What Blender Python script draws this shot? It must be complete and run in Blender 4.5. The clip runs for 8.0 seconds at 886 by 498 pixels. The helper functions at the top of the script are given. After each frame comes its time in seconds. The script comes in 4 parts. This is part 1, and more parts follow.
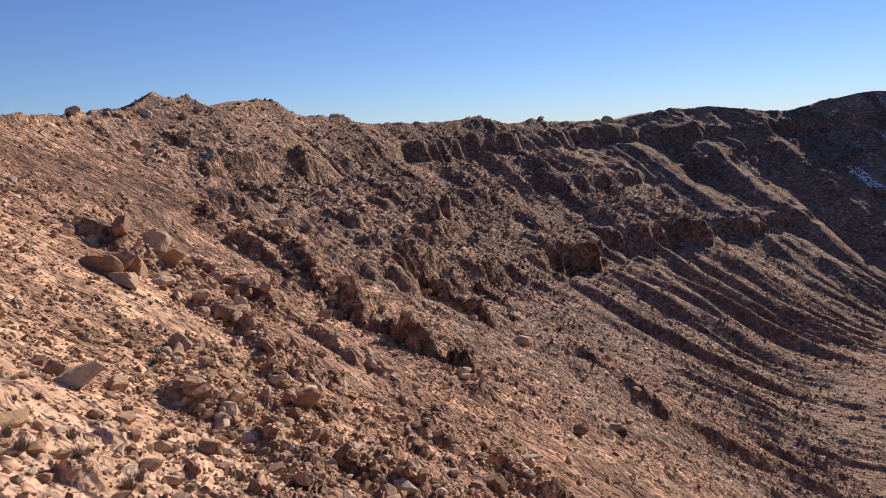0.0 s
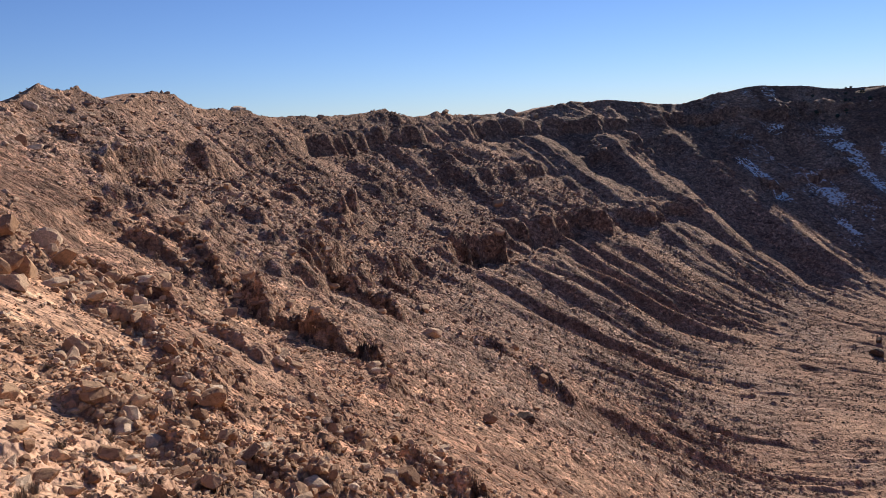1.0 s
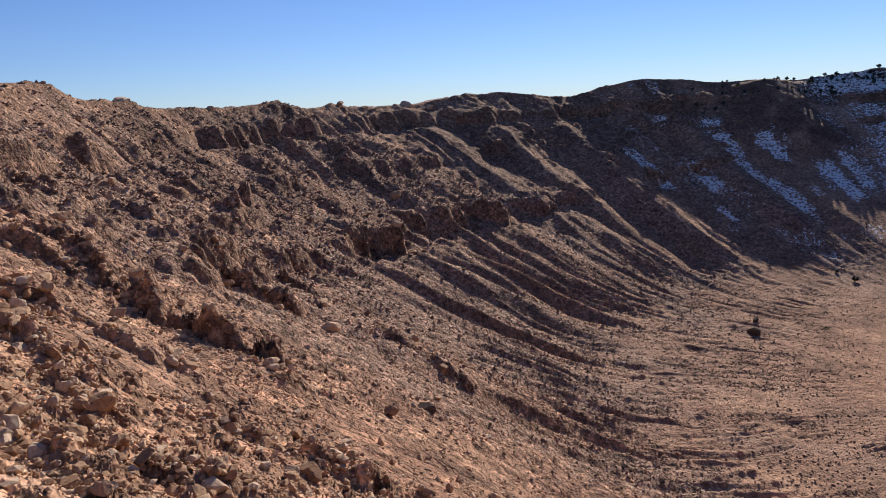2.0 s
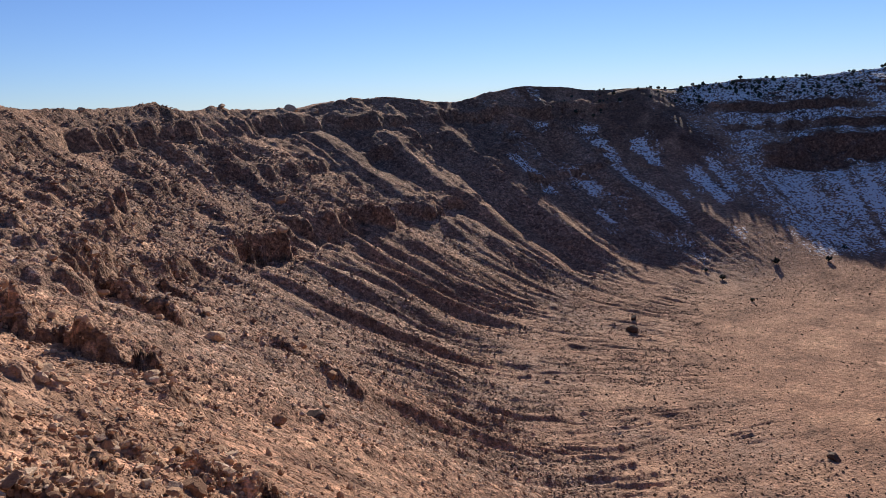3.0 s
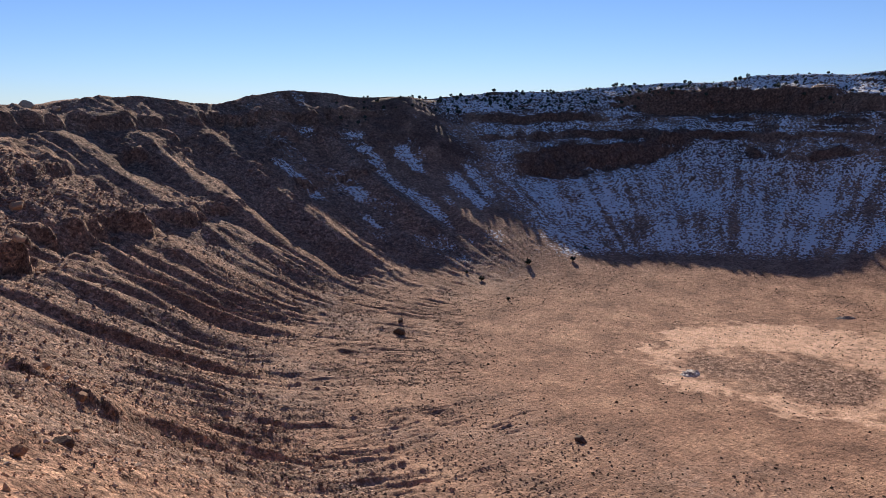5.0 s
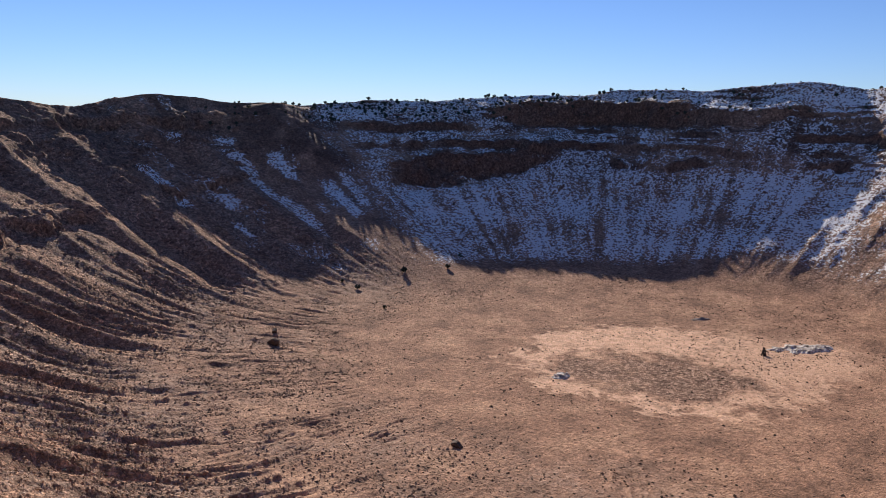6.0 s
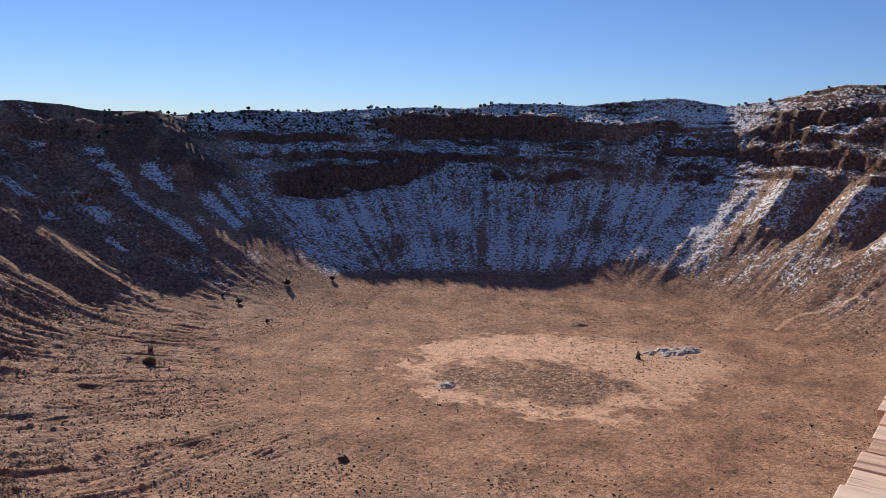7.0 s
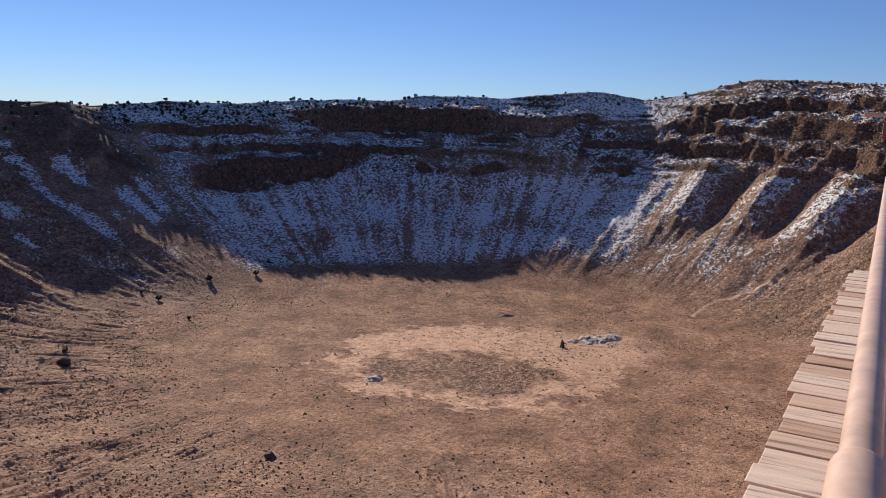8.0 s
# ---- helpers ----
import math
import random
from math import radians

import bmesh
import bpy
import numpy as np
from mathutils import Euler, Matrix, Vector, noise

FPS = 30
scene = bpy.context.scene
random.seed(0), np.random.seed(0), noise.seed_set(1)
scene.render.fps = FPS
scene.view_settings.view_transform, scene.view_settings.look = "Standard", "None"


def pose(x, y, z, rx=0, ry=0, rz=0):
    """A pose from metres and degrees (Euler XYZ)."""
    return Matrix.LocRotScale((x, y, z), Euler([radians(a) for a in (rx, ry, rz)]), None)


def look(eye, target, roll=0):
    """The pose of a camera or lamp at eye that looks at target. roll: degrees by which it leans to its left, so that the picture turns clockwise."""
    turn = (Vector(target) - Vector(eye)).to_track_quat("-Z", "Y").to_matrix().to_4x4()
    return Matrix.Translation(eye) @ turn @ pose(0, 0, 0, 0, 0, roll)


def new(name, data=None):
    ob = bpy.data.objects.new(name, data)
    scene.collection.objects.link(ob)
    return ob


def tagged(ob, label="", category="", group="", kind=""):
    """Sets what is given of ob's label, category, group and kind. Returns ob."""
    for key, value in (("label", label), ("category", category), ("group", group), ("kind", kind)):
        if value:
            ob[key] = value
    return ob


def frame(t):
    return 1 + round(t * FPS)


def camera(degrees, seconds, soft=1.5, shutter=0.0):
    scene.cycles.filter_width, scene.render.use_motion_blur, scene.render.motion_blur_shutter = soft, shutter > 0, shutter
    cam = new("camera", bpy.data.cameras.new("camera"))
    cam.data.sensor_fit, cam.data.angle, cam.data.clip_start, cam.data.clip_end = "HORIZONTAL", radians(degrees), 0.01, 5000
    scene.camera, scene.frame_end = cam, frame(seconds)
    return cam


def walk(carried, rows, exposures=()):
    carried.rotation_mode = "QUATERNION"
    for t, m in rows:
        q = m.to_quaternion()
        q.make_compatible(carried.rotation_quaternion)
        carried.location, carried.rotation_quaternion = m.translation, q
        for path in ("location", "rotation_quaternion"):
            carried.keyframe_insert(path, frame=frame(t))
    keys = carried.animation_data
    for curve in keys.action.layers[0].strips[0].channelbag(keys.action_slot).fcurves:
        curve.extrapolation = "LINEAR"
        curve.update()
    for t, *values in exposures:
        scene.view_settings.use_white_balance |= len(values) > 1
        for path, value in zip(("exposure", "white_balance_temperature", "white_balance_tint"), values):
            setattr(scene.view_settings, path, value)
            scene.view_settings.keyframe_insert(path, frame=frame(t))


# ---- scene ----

EYE = (0.0, 0.0, 150.0)
cam = camera(58.2, 8.0, soft=0.9)
walk(cam, [
    (0.0, pose(*EYE, 81.59, 2.97, -0.44)),
    (0.5, pose(*EYE, 81.42, 3.02, -3.41)),
    (1.0, pose(*EYE, 80.76, 3.04, -7.19)),
    (2.5, pose(*EYE, 79.59, 2.70, -18.50)),
    (3.0, pose(*EYE, 79.76, 2.28, -22.70)),
    (3.5, pose(*EYE, 79.90, 1.71, -26.87)),
    (4.0, pose(*EYE, 79.93, 1.35, -31.16)),
    (4.5, pose(*EYE, 79.80, 0.90, -35.04)),
    (6.0, pose(*EYE, 80.40, -0.79, -48.10)),
    (6.5, pose(*EYE, 80.98, -1.15, -52.25)),
    (7.0, pose(*EYE, 81.37, -1.40, -56.40)),
    (7.5, pose(*EYE, 81.28, -1.51, -59.76)),
    (8.0, pose(*EYE, 80.97, -1.54, -61.77)),
], exposures=[(0.0, 0.16, 6550, 13), (4.5, 0.19, 6550, 13), (6.3, 0.2, 6500, 13), (7.5, -0.02, 6500, 12), (8.0, 0.02, 6500, 12)])

# ---- light: clear winter sky, low sun over the far rim ----
SUN_AZ, SUN_EL = 35.0, 24.5
world = bpy.data.worlds.new("sky")
scene.world = world
world.use_nodes = True
wn = world.node_tree.nodes
sky = wn.new("ShaderNodeTexSky")
sky.sky_type = "NISHITA"
sky.sun_disc = False
sky.sun_elevation, sky.sun_rotation = radians(SUN_EL), radians(SUN_AZ)
sky.altitude = 1700
sky.air_density, sky.dust_density, sky.ozone_density = 1.0, 0.0, 2.5
wn["Background"].inputs["Strength"].default_value = 0.069
clear = wn.new("ShaderNodeMix")
clear.data_type, clear.blend_type = "RGBA", "MULTIPLY"
clear.inputs[0].default_value, clear.inputs[7].default_value = 1.0, (0.72, 0.90, 1.30, 1)
world.node_tree.links.new(sky.outputs[0], clear.inputs[6])
world.node_tree.links.new(clear.outputs[2], wn["Background"].inputs["Color"])
sun = new("sun", bpy.data.lights.new("sun", "SUN"))
sun.data.energy, sun.data.angle, sun.data.color = 5.0, radians(0.5), (1.0, 0.92, 0.80)
sd = Vector((math.sin(radians(SUN_AZ)) * math.cos(radians(SUN_EL)), math.cos(radians(SUN_AZ)) * math.cos(radians(SUN_EL)), math.sin(radians(SUN_EL))))
sun.matrix_world = look(sd * 900 + Vector((0, 0, 150)), (0, 0, 150))


# ---- noise on arrays ----
TABLE = np.random.RandomState(7).rand(8, 256, 256)


def vn(x, y, k=0):
    """Smooth value noise in 0..1 on arrays."""
    xi, yi = np.floor(x).astype(np.int64), np.floor(y).astype(np.int64)
    fx, fy = x - xi, y - yi
    fx, fy = fx * fx * fx * (fx * (fx * 6 - 15) + 10), fy * fy * fy * (fy * (fy * 6 - 15) + 10)
    t = TABLE[k % 8]
    x0, x1, y0, y1 = xi & 255, (xi + 1) & 255, yi & 255, (yi + 1) & 255
    return (t[x0, y0] * (1 - fx) + t[x1, y0] * fx) * (1 - fy) + (t[x0, y1] * (1 - fx) + t[x1, y1] * fx) * fy


def fbm(x, y, octaves=4, k=0, gain=0.5):
    """Layered noise, about -1..1."""
    total, amp, norm = 0, 1.0, 0.0
    for i in range(octaves):
        total = total + amp * (vn(x, y, k + i) * 2 - 1)
        norm += amp
        amp *= gain
        x, y = 1.6 * x + 1.2 * y + 17.3, -1.2 * x + 1.6 * y + 5.1
    return total / norm


def ridged(x, y, octaves=3, k=0):
    """Sharp crests, 0..1."""
    total, amp, norm = 0, 1.0, 0.0
    for i in range(octaves):
        total = total + amp * (1 - np.abs(vn(x, y, k + i) * 2 - 1))
        norm += amp
        amp *= 0.5
        x, y = x * 2.03 + 9.7, y * 2.03 + 3.1
    return total / norm


def lumps(x, y, k, fill):
    """Domed, broken stones on a jittered lattice; height in units of the cell."""
    xi, yi = np.floor(x).astype(np.int64), np.floor(y).astype(np.int64)
    best = np.zeros_like(x)
    for dx in (-1, 0, 1):
        for dy in (-1, 0, 1):
            a, b = (xi + dx) & 255, (yi + dy) & 255
            px, py = xi + dx + TABLE[k % 8][a, b], yi + dy + TABLE[(k + 1) % 8][a, b]
            size = 0.2 + 0.5 * TABLE[(k + 2) % 8][a, b] ** 2
            keep = TABLE[(k + 3) % 8][a, b] < fill
            u, v = x - px, y - py
            turn = TABLE[(k + 4) % 8][a, b] * 6.28
            u, v = u * np.cos(turn) + v * np.sin(turn), (v * np.cos(turn) - u * np.sin(turn)) * 1.35
            d = 0.55 * np.maximum(np.abs(u), np.abs(v)) + 0.45 * np.sqrt(u * u + v * v)
            best = np.maximum(best, np.where(keep, np.clip((size - d) * 2.4, 0, size * (0.45 + 0.5 * TABLE[(k + 5) % 8][a, b])), 0))
    return best


def step(a, b, x):
    t = np.clip((x - a) / (b - a), 0, 1)
    return t * t * (3 - 2 * t)


# ---- the crater ----
AXIS, REACH = radians(61.0), 530.0
CENTRE = (REACH * math.sin(AXIS), REACH * math.cos(AXIS))
# bearing round the centre, rim radius, cliff-foot radius, cliff-foot height, talus-foot radius
PLAN = [
    (-180, 550, 520, 138, 325), (-160, 552, 520, 136, 325), (-140, 560, 522, 134, 320), (-120, 565, 525, 130, 315),
    (-90, 560, 515, 125, 300), (-64, 560, 468, 104, 285), (-55, 566, 450, 88, 240), (-45, 576, 420, 77, 215), (-34, 572, 380, 70, 244), (-20, 565, 365, 64, 228),
    (-4, 572, 365, 66, 230), (6, 538, 365, 68, 236), (17, 508, 365, 70, 245), (28, 520, 372, 76, 258), (45, 505, 392, 104, 255), (60, 485, 395, 116, 250),
    (90, 500, 410, 120, 270), (120, 540, 480, 125, 310), (180, 550, 520, 138, 325),
]
# bearing round the centre, height of the rim crest
RIM = [
    (-180, 155), (-168, 155.5),
    (-163.2, 156.5), (-159.3, 157.5), (-156.8, 158.8), (-154.2, 160), (-151.8, 163), (-148.8, 164.8),
    (-146.4, 163.9), (-144, 165.1), (-142.1, 167), (-139.3, 170.6), (-136.7, 169.7), (-134.7, 167.2),
    (-132.8, 163.6), (-129.9, 162.7), (-125.7, 159.7), (-123.6, 158.3), (-118.8, 157.8), (-112.2, 159),
    (-107.1, 153.4), (-102.8, 154.5), (-95.2, 151.1), (-89.1, 158.8), (-84.2, 159.1), (-82.4, 162.1),
    (-75.4, 154), (-72.1, 152.4), (-67.7, 162.2), (-64, 167.9), (-57.5, 165.8), (-53.7, 160),
    (-47.9, 159.9), (-44.1, 157.4), (-35.6, 166.2), (-26, 167.2), (-19, 172.5), (-9.7, 177.1),
    (-5.8, 175.6), (-1.9, 184.5), (6.6, 184.6), (10.6, 182.4), (16.7, 188.9), (23.7, 193.2),
    (29.9, 182.9), (36.8, 191.8), (44, 205.9), (53.2, 202.8), (61.6, 196.5),
    (90, 188.2), (120, 172.1), (150, 160.1), (180, 155),
]


def smoothed(table, column, phi):
    rows = np.array(table, float)
    fine = np.arange(-180, 181, 0.5)
    vals = np.interp(fine, rows[:, 0], rows[:, column])
    kernel = np.hanning(9 if column == 1 and len(table) > 20 else 41)
    pad = len(kernel) // 2
    vals = np.convolve(np.concatenate([vals[-pad - 1:-1], vals, vals[1:pad + 1]]), kernel / kernel.sum(), "valid")
    return np.interp(phi, fine, vals)


def cliff(z, level, tall, gate, soft=2.0, wide=26.0):
    """Steepens the slope into a rock step at a level."""
    return z + gate * tall * (np.clip((z - level) / soft + 0.5, 0, 1) - step(-wide / 2, wide / 2, z - level))


def face(z, level, gate, soft):
    """Where that rock step is bare, 0..1."""
    return gate * (1 - step(0.55 * soft, 0.95 * soft, np.abs(z - level)))


# rock ribs with a steep near side: two ends in plan, height, width behind
RIBS = [
    ((-46, 157), (-30, 151), 2.4, 16), ((-38, 168), (-16, 145), 3.6, 18), ((-20, 147), (3, 124), 4.6, 22), ((-3, 60), (16, 53), 3.4, 9),
    ((-14, 250), (12, 233), 6.5, 18), ((-1, 368), (5, 392), 9.0, 22), ((-32, 88), (-18, 80), 1.8, 12),
    ((-34, 72), (-23, 75), 1.6, 9), ((-23, 68), (-13, 57), 2.1, 8), ((-17, 82), (-6, 78), 1.7, 9), ((-14, 49), (-2, 31), 1.7, 7),
    ((-14, 41), (-6, 28), 1.1, 5), ((12, 318), (26, 300), 5.0, 18), ((-66, 252), (-48, 240), 3.5, 16), ((-82, 242), (-68, 236), 3.5, 14),
    ((40, 262), (70, 246), 3.0, 16),
]
# spurs on the sunny wall: bearing, half-width in degrees, height
SPURS = [(46.8, 5.4, 17.0), (58.2, 5.6, 18.0), (69.5, 5.4, 18.0), (81.0, 5.5, 14.0)]
# snow left in chutes of the shaded hill: bearing, lower and upper radius, half-width in degrees
CHUTES = [(-72.6, 402, 462, 1.3), (-65.2, 388, 436, 1.7), (-57.6, 336, 400, 1.5), (-58.4, 395, 482, 1.1), (-53.0, 424, 474, 1.2),
          (-48.8, 340, 420, 1.4), (-45.4, 360, 432, 1.2), (-64.8, 500, 516, 1.2), (-58.0, 490, 508, 1.6), (-69.0, 350, 372, 1.0), (-53.4, 352, 372, 0.7)]


# a worn trail on the crater floor
TRAIL = [(637, 113), (655, 109), (665, 101), (668, 87), (674, 73), (676, 51)]


def rib(x, y, p, q, tall, wide):
    """A broken rock face along a line, steep towards the lookout and fading away behind."""
    ux, uy = q[0] - p[0], q[1] - p[1]
    length = math.hypot(ux, uy)
    ux, uy = ux / length, uy / length
    along = (x - p[0]) * ux + (y - p[1]) * uy
    s = (y - p[1]) * ux - (x - p[0]) * uy + 4.0 * fbm(x / 7, y / 7, 4, 2, 0.6)
    ends = step(-4, 3, along) * (1 - step(length - 3, length + 4, along))
    return tall * ends * np.clip(0.7 + 1.1 * fbm(x / 6, y / 6, 3, 5), 0, 1.3) * step(-0.9, 0.9, s) * (1 - step(0, wide, s))


def crater_polar(x, y):
    """Radius, bearing round the centre in degrees, and a wandering arc length for gullies."""
    vx, vy = x - CENTRE[0], y - CENTRE[1]
    r = np.hypot(vx, vy)
    phi = np.degrees((np.arctan2(vx, vy) - AXIS + np.pi) % (2 * np.pi) - np.pi)
    arc = np.radians(phi) * 430.0
    return r, phi, arc, arc + 14 * fbm(arc / 60, r / 60, 3, 3) + 3 * fbm(x / 14, y / 14, 2, 1)


def rills(wob, r):
    """Small dry channels, 0 in the bed and 1 on the banks."""
    return ridged(wob / 9 + 11, r / 38, 3, 2)


def terrain(x, y, fine=True):
    """Height and ground cover (snow, bare rock, pale ring, red beds with painted wall shade) at arrays of places."""
    vx, vy = x - CENTRE[0], y - CENTRE[1]
    r = np.hypot(vx, vy)
    phi = np.degrees((np.arctan2(vx, vy) - AXIS + np.pi) % (2 * np.pi) - np.pi)
    arc = np.radians(phi) * 430.0
    away = np.hypot(x, y)
    r = r + 5.0 * fbm(x / 60, y / 60, 3, 1) * step(250, 330, r)
    rim, rc, zc, rf = (smoothed(PLAN, i, phi) for i in (1, 2, 3, 4))
    crest = smoothed(RIM, 1, phi)
    slope = (zc - 8) / (rc - rf)
    floor = 9.0 * (np.minimum(r, 420) / 300) ** 3
    talus = 8 + (r - rf) * slope
    k = 11.0
    base = np.logaddexp(floor / k, np.minimum(talus, zc) / k) * k - 1.5
    upper = (r - rc) / (rim - rc)
    base = base + np.clip(upper, 0, 1) * (crest - zc)
    out = np.maximum(r - rim, 0)
    plain = 128.0 + 4 * fbm(x / 900, y / 900, 3, 2)
    drop = crest - out * 0.10 - 3.0 * step(0, 40, out)
    z = np.where(r < rim, base, np.maximum(drop, 0) * (1 - step(150, 700, out)) + np.minimum(drop, plain) * step(150, 700, out))
    z = np.where(out > 350, np.where(z < plain, plain, z), z)
    wall = step(rf - 40, rf + 30, r) * (1 - step(rim - 6, rim + 12, r))
    left = np.where(phi < 0, 1 - step(-62, -45, phi), step(165, 178, phi))
    begin = step(-175, -150, phi)
    far = step(-55, -35, phi) * (1 - step(32, 45, phi))
    right = step(30, 45, phi) * (1 - step(110, 140, phi))
    # spurs and gullies that run down the walls and fade out on the floor
    wob = crater_polar(x, y)[3]
    run = arc + 12 * fbm(arc / 70, r / 90, 3, 3)
    big = ridged(run / 62, r / 420 + 3, 2, 4)
    mid = 0.8 * ridged(run / 31 + 5, r / 260, 1, 5) + 0.2 * ridged(run / 13 + 1, r / 150, 1, 3)
    small = ridged(wob / 10 + 2, r / 80, 2, 6)
    lower = wall * (1 - step(zc - 10, zc + 15, z))
    foot = step(205, 300, r) * (1 - step(rf, rf + 90, r))
    ledge = np.interp(phi, [-152, -137, -128, -116, -98, -80, -60], [106, 85, 75, 72, 69, 72, 80])
    clump = step(-0.2, 0.35, fbm(x / 25, y / 25, 3, 7))
    below = 1 - step(ledge - 12, ledge + 4, z)
    z = z + wall * (big - 0.6) * ((16 - 5 * step(-122, -105, phi)) * left * begin + 12 * far * (1 - step(2, 18, phi))) * step(rf - 10, rf + 90, r) * (1 - 0.85 * step(rim - 55, rim - 12, r) * step(-92, -80, phi))
    gully = (15.0 - 5.0 * step(-124, -105, phi)) * begin * (0.35 + 0.65 * below) * (0.45 + 0.55 * step(-152, -132, phi)) + 1.5
    z = z + (lower * (mid - 0.6) * (gully * left * (1 - 0.7 * step(-76, -60, phi)) + 4.0 * far * step(-40, -30, phi) + 3 * right)) * (0.8 + 0.4 * vn(x / 60, y / 60, 2)) * step(rf - 65, rf + 25, r)
    z = z + (small - 0.6) * (lower * 1.2 + foot * (1.9 * left + 0.4)) * step(205, 270, r)
    z = z + lower * left * (1.0 + 0.8 * (1 - step(-148, -132, phi)) * step(120, 220, away)) * fbm(run / 4.5, r / 26, 3, 2)
    buttress = left * begin * step(478, 500, r) * (1 - step(rim - 16, rim - 3, r)) * step(-155, -146, phi)
    z = z + buttress * 8.0 * (ridged(run / 19 + 3, r / 140, 2, 1) - 0.6)
    rill = rills(wob, r)
    broken = step(-0.3, 0.3, fbm(x / 28, y / 28, 3, 1))
    flats = step(165, 235, r) * (1 - step(rf - 20, rf + 30, r))
    z = z + (rill - 0.6) * flats * broken * (3.2 * left + 0.2) * step(-178, -150, phi)
    # low fans of debris at the foot of the walls
    z = z + 9 * np.exp(-((phi - 29) / 9) ** 2 - ((r - 290) / 48) ** 2) * (0.7 + 0.5 * vn(arc / 30, r / 60, 3))
    # sharp spurs between snowy chutes on the sunny wall
    for at, half, tall in SPURS:
        off = np.abs(phi - at + 1.6 * fbm(r / 45 + at, phi / 9, 3, 2)) / half
        body = step(300, 352, r) * (1 - step(rc - 8, rc + 30, r))
        z = z + tall * np.maximum(1 - off, 0) * body - 0.12 * tall * body * (off < 1.3) * right
    # rock steps
    rock = np.zeros_like(x)
    g1 = step(-0.25, 0.15, fbm(arc / 55, z / 60, 3, 2))
    g2 = step(-0.1, 0.25, fbm(arc / 38 + 9, z / 40, 3, 5))
    chip = 3.0 * fbm(x / 13, y / 13, 3, 3)
    lift = z + 5 * fbm(x / 70, y / 70, 3, 6) + chip + 5 * fbm(x / 9, y / 9, 3, 6)
    broken = step(-0.35, 0.2, fbm(arc / 16, r / 40, 3, 4))
    main = step(-136, -128, phi) * (1 - step(-104, -96, phi))
    gate = left * (0.25 + 0.75 * broken) * np.maximum(0.6 * g1, main) * step(-160, -150, phi)
    z = z + cliff(lift, ledge, 20, gate, 4, 30) - lift
    rock = np.maximum(rock, face(lift, ledge, gate, 4))
    lift = z + 6 * fbm(x / 40, y / 40, 3, 1) + chip
    z = z + cliff(lift, 106, 9, left * g2, 4) - lift
    rock = np.maximum(rock, face(lift, 106, left * g2, 4))
    lift = z + 6 * fbm(x / 45, y / 45, 3, 3) + chip
    z = z + cliff(lift, 138, 13, left * begin * (0.2 + 0.8 * g1), 5) - lift
    rock = np.maximum(rock, face(lift, 138, left * begin * g1, 6))
    south = far * step(-45, -36, phi)
    lift = z + 16 * fbm(arc / 75, r / 75, 3, 4) + 1.8 * chip
    gate = south * step(-42, -34, phi) * (1 - step(-16, -7, phi))
    tier = np.interp(phi, [-38, -12], [77, 99])
    z = z + cliff(lift, tier, 24, gate, 9, 46) - lift
    rock = np.maximum(rock, face(lift, tier, gate, 9.0))
    lift = z + 7 * fbm(arc / 70 + 4, r / 70, 3, 2) + chip
    gate = (south * (1 - step(-10, 2, phi) * 0.5) + 0.5 * right) * g1
    z = z + cliff(lift, 112, 9, gate, 3) - lift
    rock = np.maximum(rock, face(lift, 112, gate, 3.5))
    gate = south * np.maximum(g2, 1 - step(-26, -18, phi))
    z = z + cliff(lift, 132, 8, gate, 3) - lift
    rock = np.maximum(rock, face(lift, 132, gate, 4))
    lift = z + 8 * fbm(arc / 60 + 2, r / 60, 3, 6) + 1.5 * chip
    gate = south * step(-12, -4, phi) * g1 * (1 - step(38, 46, phi))
    z = z + cliff(lift, 98, 9, gate * g2, 4) - lift
    rock = np.maximum(rock, face(lift, 98, gate * g2, 5))
    lift = z + 11 * fbm(arc / 80 + 7, r / 80, 4, 5) + 2.0 * chip
    z = z + cliff(lift, 128, 24, right * (0.6 + 0.4 * g2), 6, 40) - lift
    rock = np.maximum(rock, face(lift, 128, right * (0.5 + 0.5 * g2), 8))
    z = z + cliff(lift, 174, 20, right * (0.5 + 0.5 * g2), 5, 36) - lift
    rock = np.maximum(rock, face(lift, 172, right * g2, 5))
    lift = z + 5 * fbm(arc / 60 + 7, r / 60, 4, 5) + 1.5 * chip
    tall_cliff = south * step(-24, -12, phi) * (1 - step(5, 14, phi))
    strata = south * step(2, 12, phi) * (0.3 + 0.7 * g1)
    z = z + cliff(lift, 152, 30, np.maximum(tall_cliff, 0.5 * strata) + 0.6 * right * g1, 9, 54) - lift
    rock = np.maximum(rock, face(lift, 152, np.maximum(tall_cliff, 0.55 * right * g1), 12))
    rock = np.maximum(rock, strata * face(lift, 140, 1.0, 13) * step(0.35, 0.6, vn(arc / 30, lift / 2.6, 4)))
    z = z + 10 * np.exp(-((phi + 47.5) / 4.0) ** 2) * step(400, 470, r) * (1 - step(rim - 15, rim + 5, r))
    beds = z + 4 * fbm(arc / 60, r / 60, 3, 2) + 0.8 * chip
    layered = (south * step(88, 105, z) + right * step(105, 122, z)) * wall * step(-0.2, 0.3, fbm(arc / 45, z / 25, 3, 6))
    z = z - layered * 0.9 * np.sin(beds * 2 * np.pi / 8.5) - layered * 0.45 * np.sin(beds * 2 * np.pi / 3.9)
    for p, q, tall, wide in RIBS:
        z = z + rib(x, y, p, q, tall, wide)
    # broken rock and rubble
    crag = left * begin * np.maximum(0.16 + 0.84 * step(ledge - 10, ledge + 8, z), 0.32 * clump * (1 - step(-152, -140, phi)))
